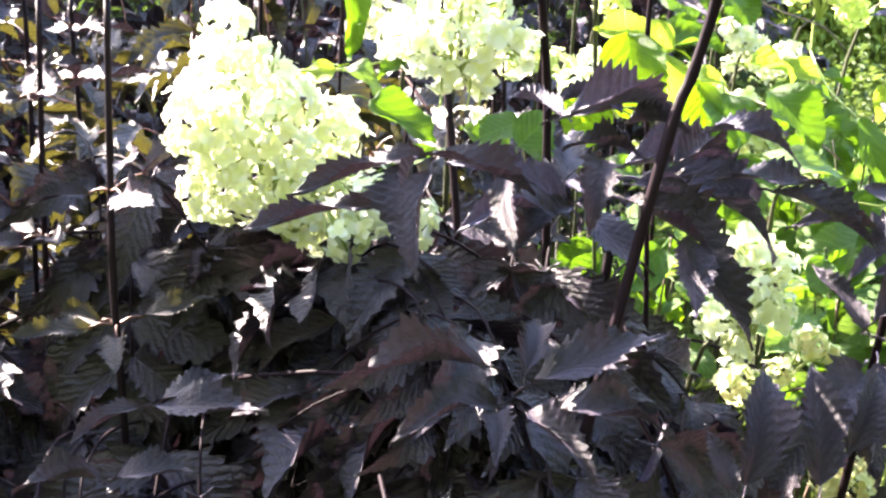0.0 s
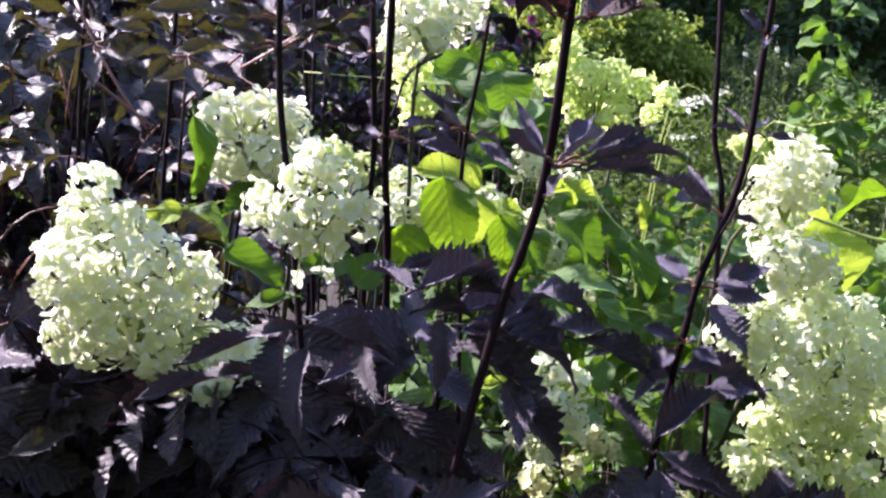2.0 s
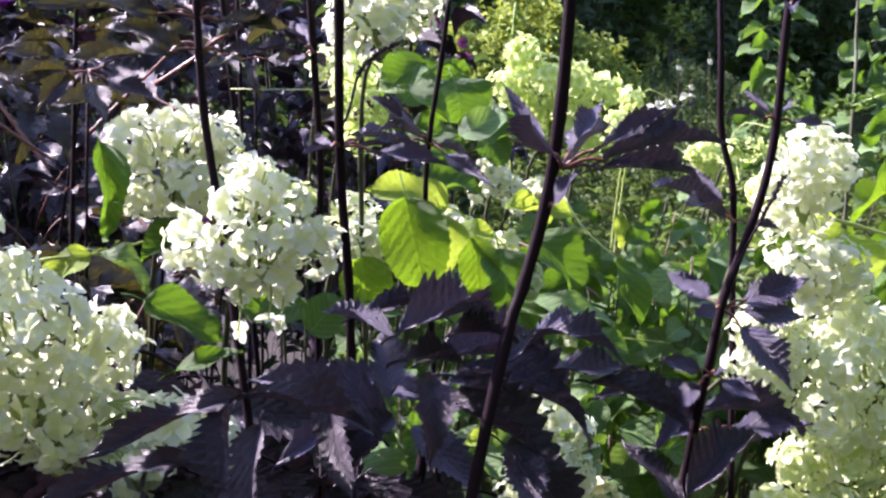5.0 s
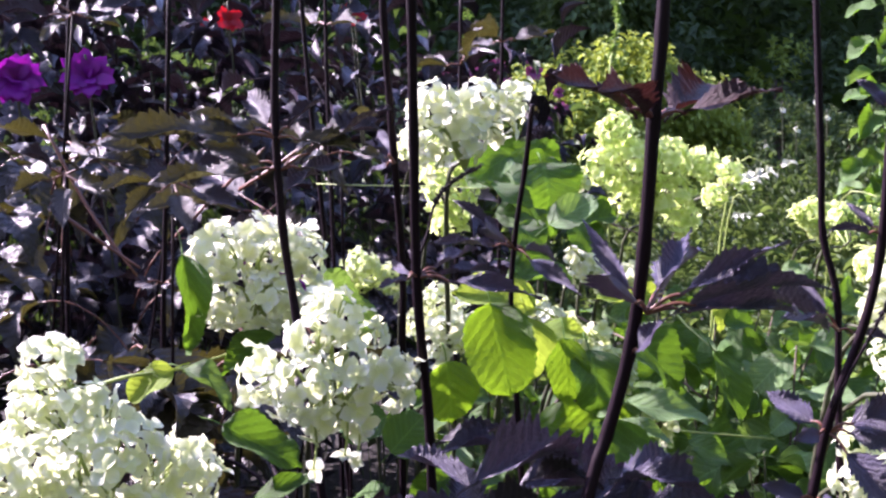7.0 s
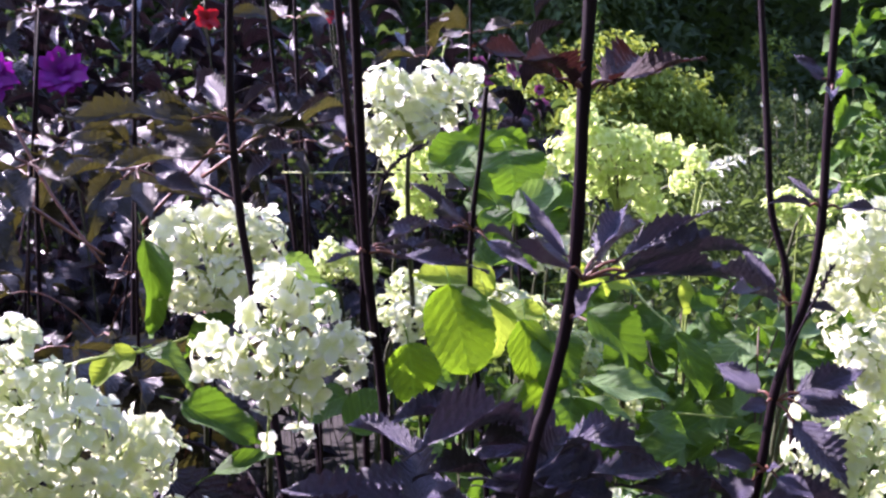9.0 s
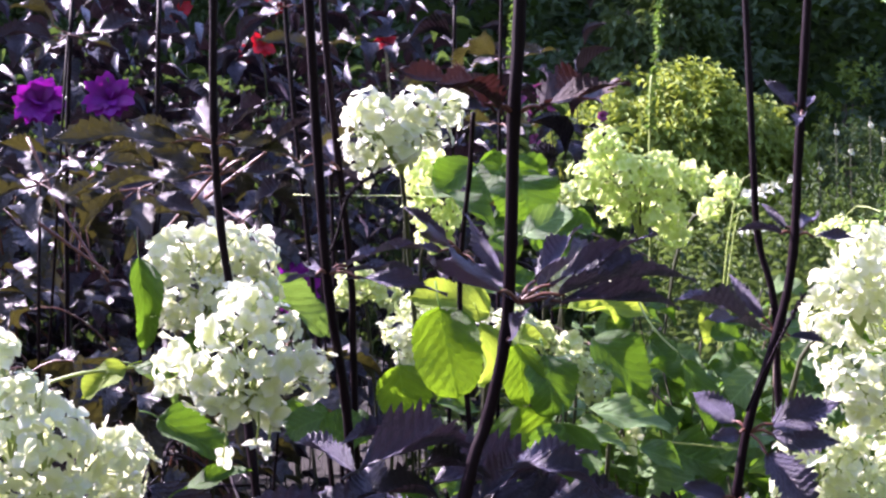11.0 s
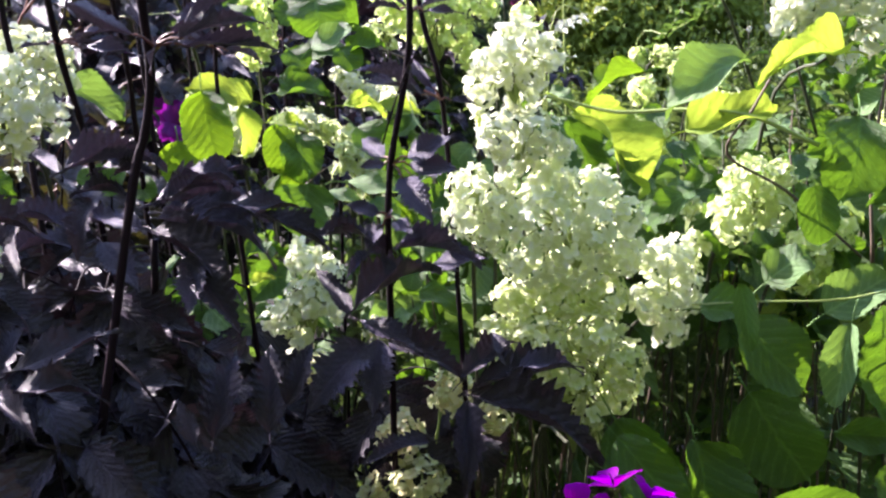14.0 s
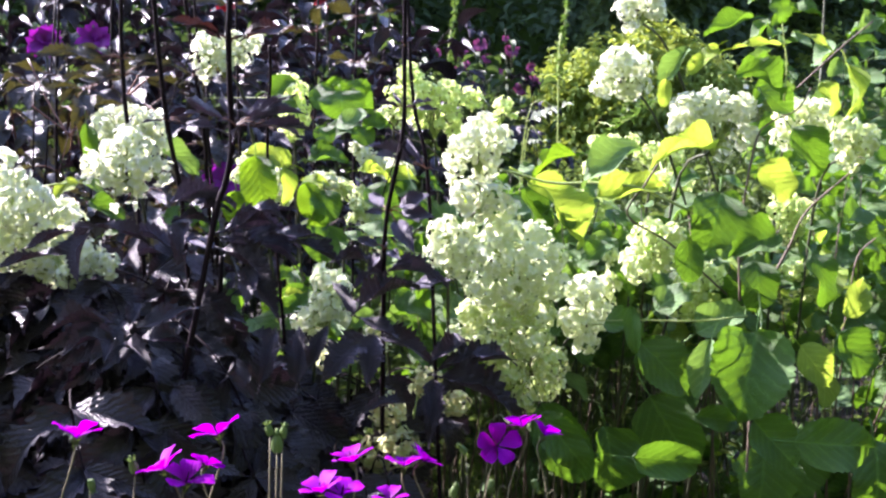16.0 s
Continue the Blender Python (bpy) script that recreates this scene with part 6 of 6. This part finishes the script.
def rose(label, at, size, mat, name="rose", layers=8):
    """A double bloom of layered petals on its stalk."""
    at = Vector(at)
    root = Vector((at.x + 0.03, at.y + 0.03, 0))
    ob = thing(name, root, label, "flower")
    tube("stem", [root, root.lerp(at, 0.5) + Vector((0.02, 0, 0)), at - Vector((0, -size * 0.1, size * 0.35)), at - Vector((0, -size * 0.05, size * 0.12))], 0.003, 0.002, CANE_STEM, ob, "", 6)
    way = Vector((BLOOM.uniform(-0.4, 0.4), BLOOM.uniform(-1.0, -0.6), 0.55)).normalized().to_track_quat("Z", "Y").to_matrix().to_4x4()
    v, f, u = calyx_data(size * 0.3)
    bloom = part("bloom", mesh_of("calyx", v, f, [HERB_LEAF], u), ob, "", Matrix.Translation(at) @ way @ Matrix.Translation((0, 0, -size * 0.12)) @ Matrix.Diagonal((1, 1, 0.3, 1)))
    for a in range(layers):
        for k in range(6):
            m = Matrix.Translation(at) @ way @ Matrix.Rotation(2 * math.pi * (k + 0.5 * a + BLOOM.uniform(-0.15, 0.15)) / 6, 4, "Z") @ Matrix.Rotation(radians(12 + 70 * a / layers + BLOOM.uniform(-14, 14)), 4, "X") @ Matrix.Scale(size * (0.60 - 0.14 * a / layers) * BLOOM.uniform(0.8, 1.1), 4)
            part("petal", petal_mesh(3 + BLOOM.randrange(3), mat), bloom, "", m)
    return ob


rose("double purple rose glowing among dark foliage", (-0.387, 1.991, 1.603), 0.056, PURPLE)
rose("double purple rose glowing among dark foliage", (-0.279, 2.052, 1.607), 0.056, PURPLE)
rose("magenta rose half hidden behind dark stalks", (0.031, 1.990, 1.249), 0.06, PURPLE)
rose("magenta rose half hidden behind dark stalks", (-0.006, 2.042, 1.265), 0.05, PURPLE)
for p in ((-0.036, 3.038, 1.752), (0.296, 2.938, 1.753), (-0.080, 3.137, 1.736), (-0.249, 3.047, 1.853), (0.004, 3.250, 1.882), (-0.030, 2.836, 1.743), (0.299, 3.039, 1.762)):
    rose("small bright red flower in the shade", p, 0.042, RED, "red_flower", 5)
for p in ((2.592, 4.55, 1.427), (2.506, 4.56, 1.310), (2.373, 4.59, 1.234), (2.66, 4.56, 1.36), (2.44, 4.57, 1.40)):
    rose("tiny white flower against a dull green shrub", p, 0.02, WHITE_PETAL, "white_flower", 2)
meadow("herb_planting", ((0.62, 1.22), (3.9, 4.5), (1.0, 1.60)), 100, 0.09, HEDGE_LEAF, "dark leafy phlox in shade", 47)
bed = random.Random(23)
for p in ((0.911, 4.229, 1.601), (1.012, 4.231, 1.625), (1.155, 4.229, 1.596), (1.227, 4.122, 1.517), (1.239, 4.116, 1.453), (0.954, 4.114, 1.435), (1.087, 4.220, 1.495), (0.877, 4.222, 1.513), (0.801, 4.228, 1.591), (1.173, 4.113, 1.417), (1.022, 4.125, 1.560), (0.931, 4.122, 1.524), (1.131, 4.233, 1.648), (0.748, 4.224, 1.541)):
    rose("dusky pink flower head far back in the bed", p, bed.uniform(0.028, 0.05), PINK, "phlox", 4)


def spire(label, points, mat, seed):
    """A thin seed spire with small pods all along."""
    r = random.Random(seed)
    p = [Vector(q) for q in points]
    root = Vector((p[0].x, p[0].y, 0))
    ob = thing("seed_spire", root, label, "spire")
    tube("stem", [root] + p, 0.005, 0.002, GREEN_STEM, ob, "", 5)
    places = []
    line = smooth_path(p, 30)
    for q in line:
        for _ in range(4):
            d = Vector((r.gauss(0, 1), r.gauss(0, 1), r.gauss(0, 0.5))).normalized() * r.uniform(0.012, 0.03)
            places.append((r.randrange(3), pose_of(q, q + d, 0.007, (0, -1, 0.4))))
    tagged(part("seed_pod", scatter("seed_pod", LANCE, places, mat), ob, "", Matrix()), kind="stuff")


spire("thin grey green seed spire before the hedge", [(1.250, 3.616, 1.474), (1.278, 3.634, 1.686), (1.303, 3.655, 1.917), (1.316, 3.665, 2.032)], GREY_LEAF, 3)
spire("thin grey green seed spire before the hedge", [(0.854, 4.216, 1.452), (0.890, 4.243, 1.759), (0.924, 4.266, 2.020)], GREY_LEAF, 4)


def pinnate(label, base, tip, mat, pairs=4):
    """A feathered leaf on its own thin stalk from the soil."""
    b, t = Vector(base), Vector(tip)
    ob = thing("variegated_plant", (b.x, b.y + 0.1, 0), label, "leaf")
    tube("stem", [(b.x, b.y + 0.1, 0), (b.x - 0.02, b.y + 0.05, b.z * 0.6), b, t], 0.003, 0.001, GREEN_STEM, ob, "", 5)
    side = (t - b).cross(Vector((0, -0.3, 1))).normalized()
    for k in range(pairs):
        at = b.lerp(t, 0.15 + 0.75 * k / pairs)
        L = (t - b).length * (0.42 - 0.05 * k)
        for s in (-1, 1):
            d = (side * s + (t - b).normalized() * 0.7).normalized() * L
            leaf(ob, at, at + d, L * 0.42, mat, (0, -0.4, 0.9))
    leaf(ob, t, t + (t - b) * 0.3, (t - b).length * 0.16, mat, (0, -0.4, 0.9))


pinnate("pale cream variegated leaf catching the sun", (0.769, 1.752, 1.400), (0.849, 1.725, 1.431), PALE_LEAF)
pinnate("pale cream variegated leaf catching the sun", (0.767, 1.748, 1.349), (0.801, 1.718, 1.354), PALE_LEAF, 3)


def globe(label, at, radius):
    """A dark ball of tight scales on a stalk."""
    at = Vector(at)
    ob = thing("globe_bud", (at.x, at.y, 0), label, "bud")
    tube("stem", [(at.x, at.y, 0), (at.x + 0.02, at.y, at.z * 0.5), at], 0.003, 0.002, DARK_STEM, ob, "", 6)
    places = []
    for k in range(120):
        z = 1 - 2 * (k + 0.5) / 120
        q = k * 2.39996
        n = Vector((math.sqrt(1 - z * z) * math.cos(q), math.sqrt(1 - z * z) * math.sin(q), z))
        places.append((k, pose_of(at + n * radius * 0.55, at + n * radius + Vector((0, 0, radius * 0.25)), radius * 0.45, n.orthogonal())))
    tagged(part("scale", scatter("scale", SMALL, places, DARK_LEAF), ob, "", Matrix()), kind="stuff")


globe("round dark purple bud on a thin stalk", (0.464, 1.830, 1.482), 0.0247)


def goosegrass(label, lines):
    """A thin straggling stem with whorls of tiny narrow leaves at its joints."""
    r = random.Random(17)
    first = Vector(lines[0][0])
    root = Vector((first.x, first.y + 0.05, 0))
    ob = thing("goosegrass", root, label, "weed")
    for k, line in enumerate(lines):
        tube("stem", ([root, root.lerp(first, 0.6)] if k == 0 else []) + line, 0.0012, 0.0008, GREEN_STEM, ob, "", 5)
        places = []
        for q in smooth_path(line, 4):
            for _ in range(6):
                d = Vector((r.gauss(0, 1), r.gauss(0, 1), r.gauss(0.2, 0.6))).normalized() * r.uniform(0.010, 0.022)
                places.append((r.randrange(3), pose_of(q, q + d, 0.004, (0, -1, 0.4))))
        tagged(part("leaflet", scatter("leaflet", LANCE, places, GREY_LEAF), ob, "", Matrix()), kind="stuff")


goosegrass("thin straggling green weed with tiny whorled leaves", [
    [(0.902, 1.655, 1.342), (0.936, 1.56, 1.396), (0.957, 1.46, 1.425), (0.975, 1.363, 1.46)],
    [(0.957, 1.46, 1.425), (0.958, 1.443, 1.442), (0.976, 1.422, 1.448)],
    [(0.936, 1.56, 1.396), (0.958, 1.546, 1.441), (0.965, 1.533, 1.476)]])
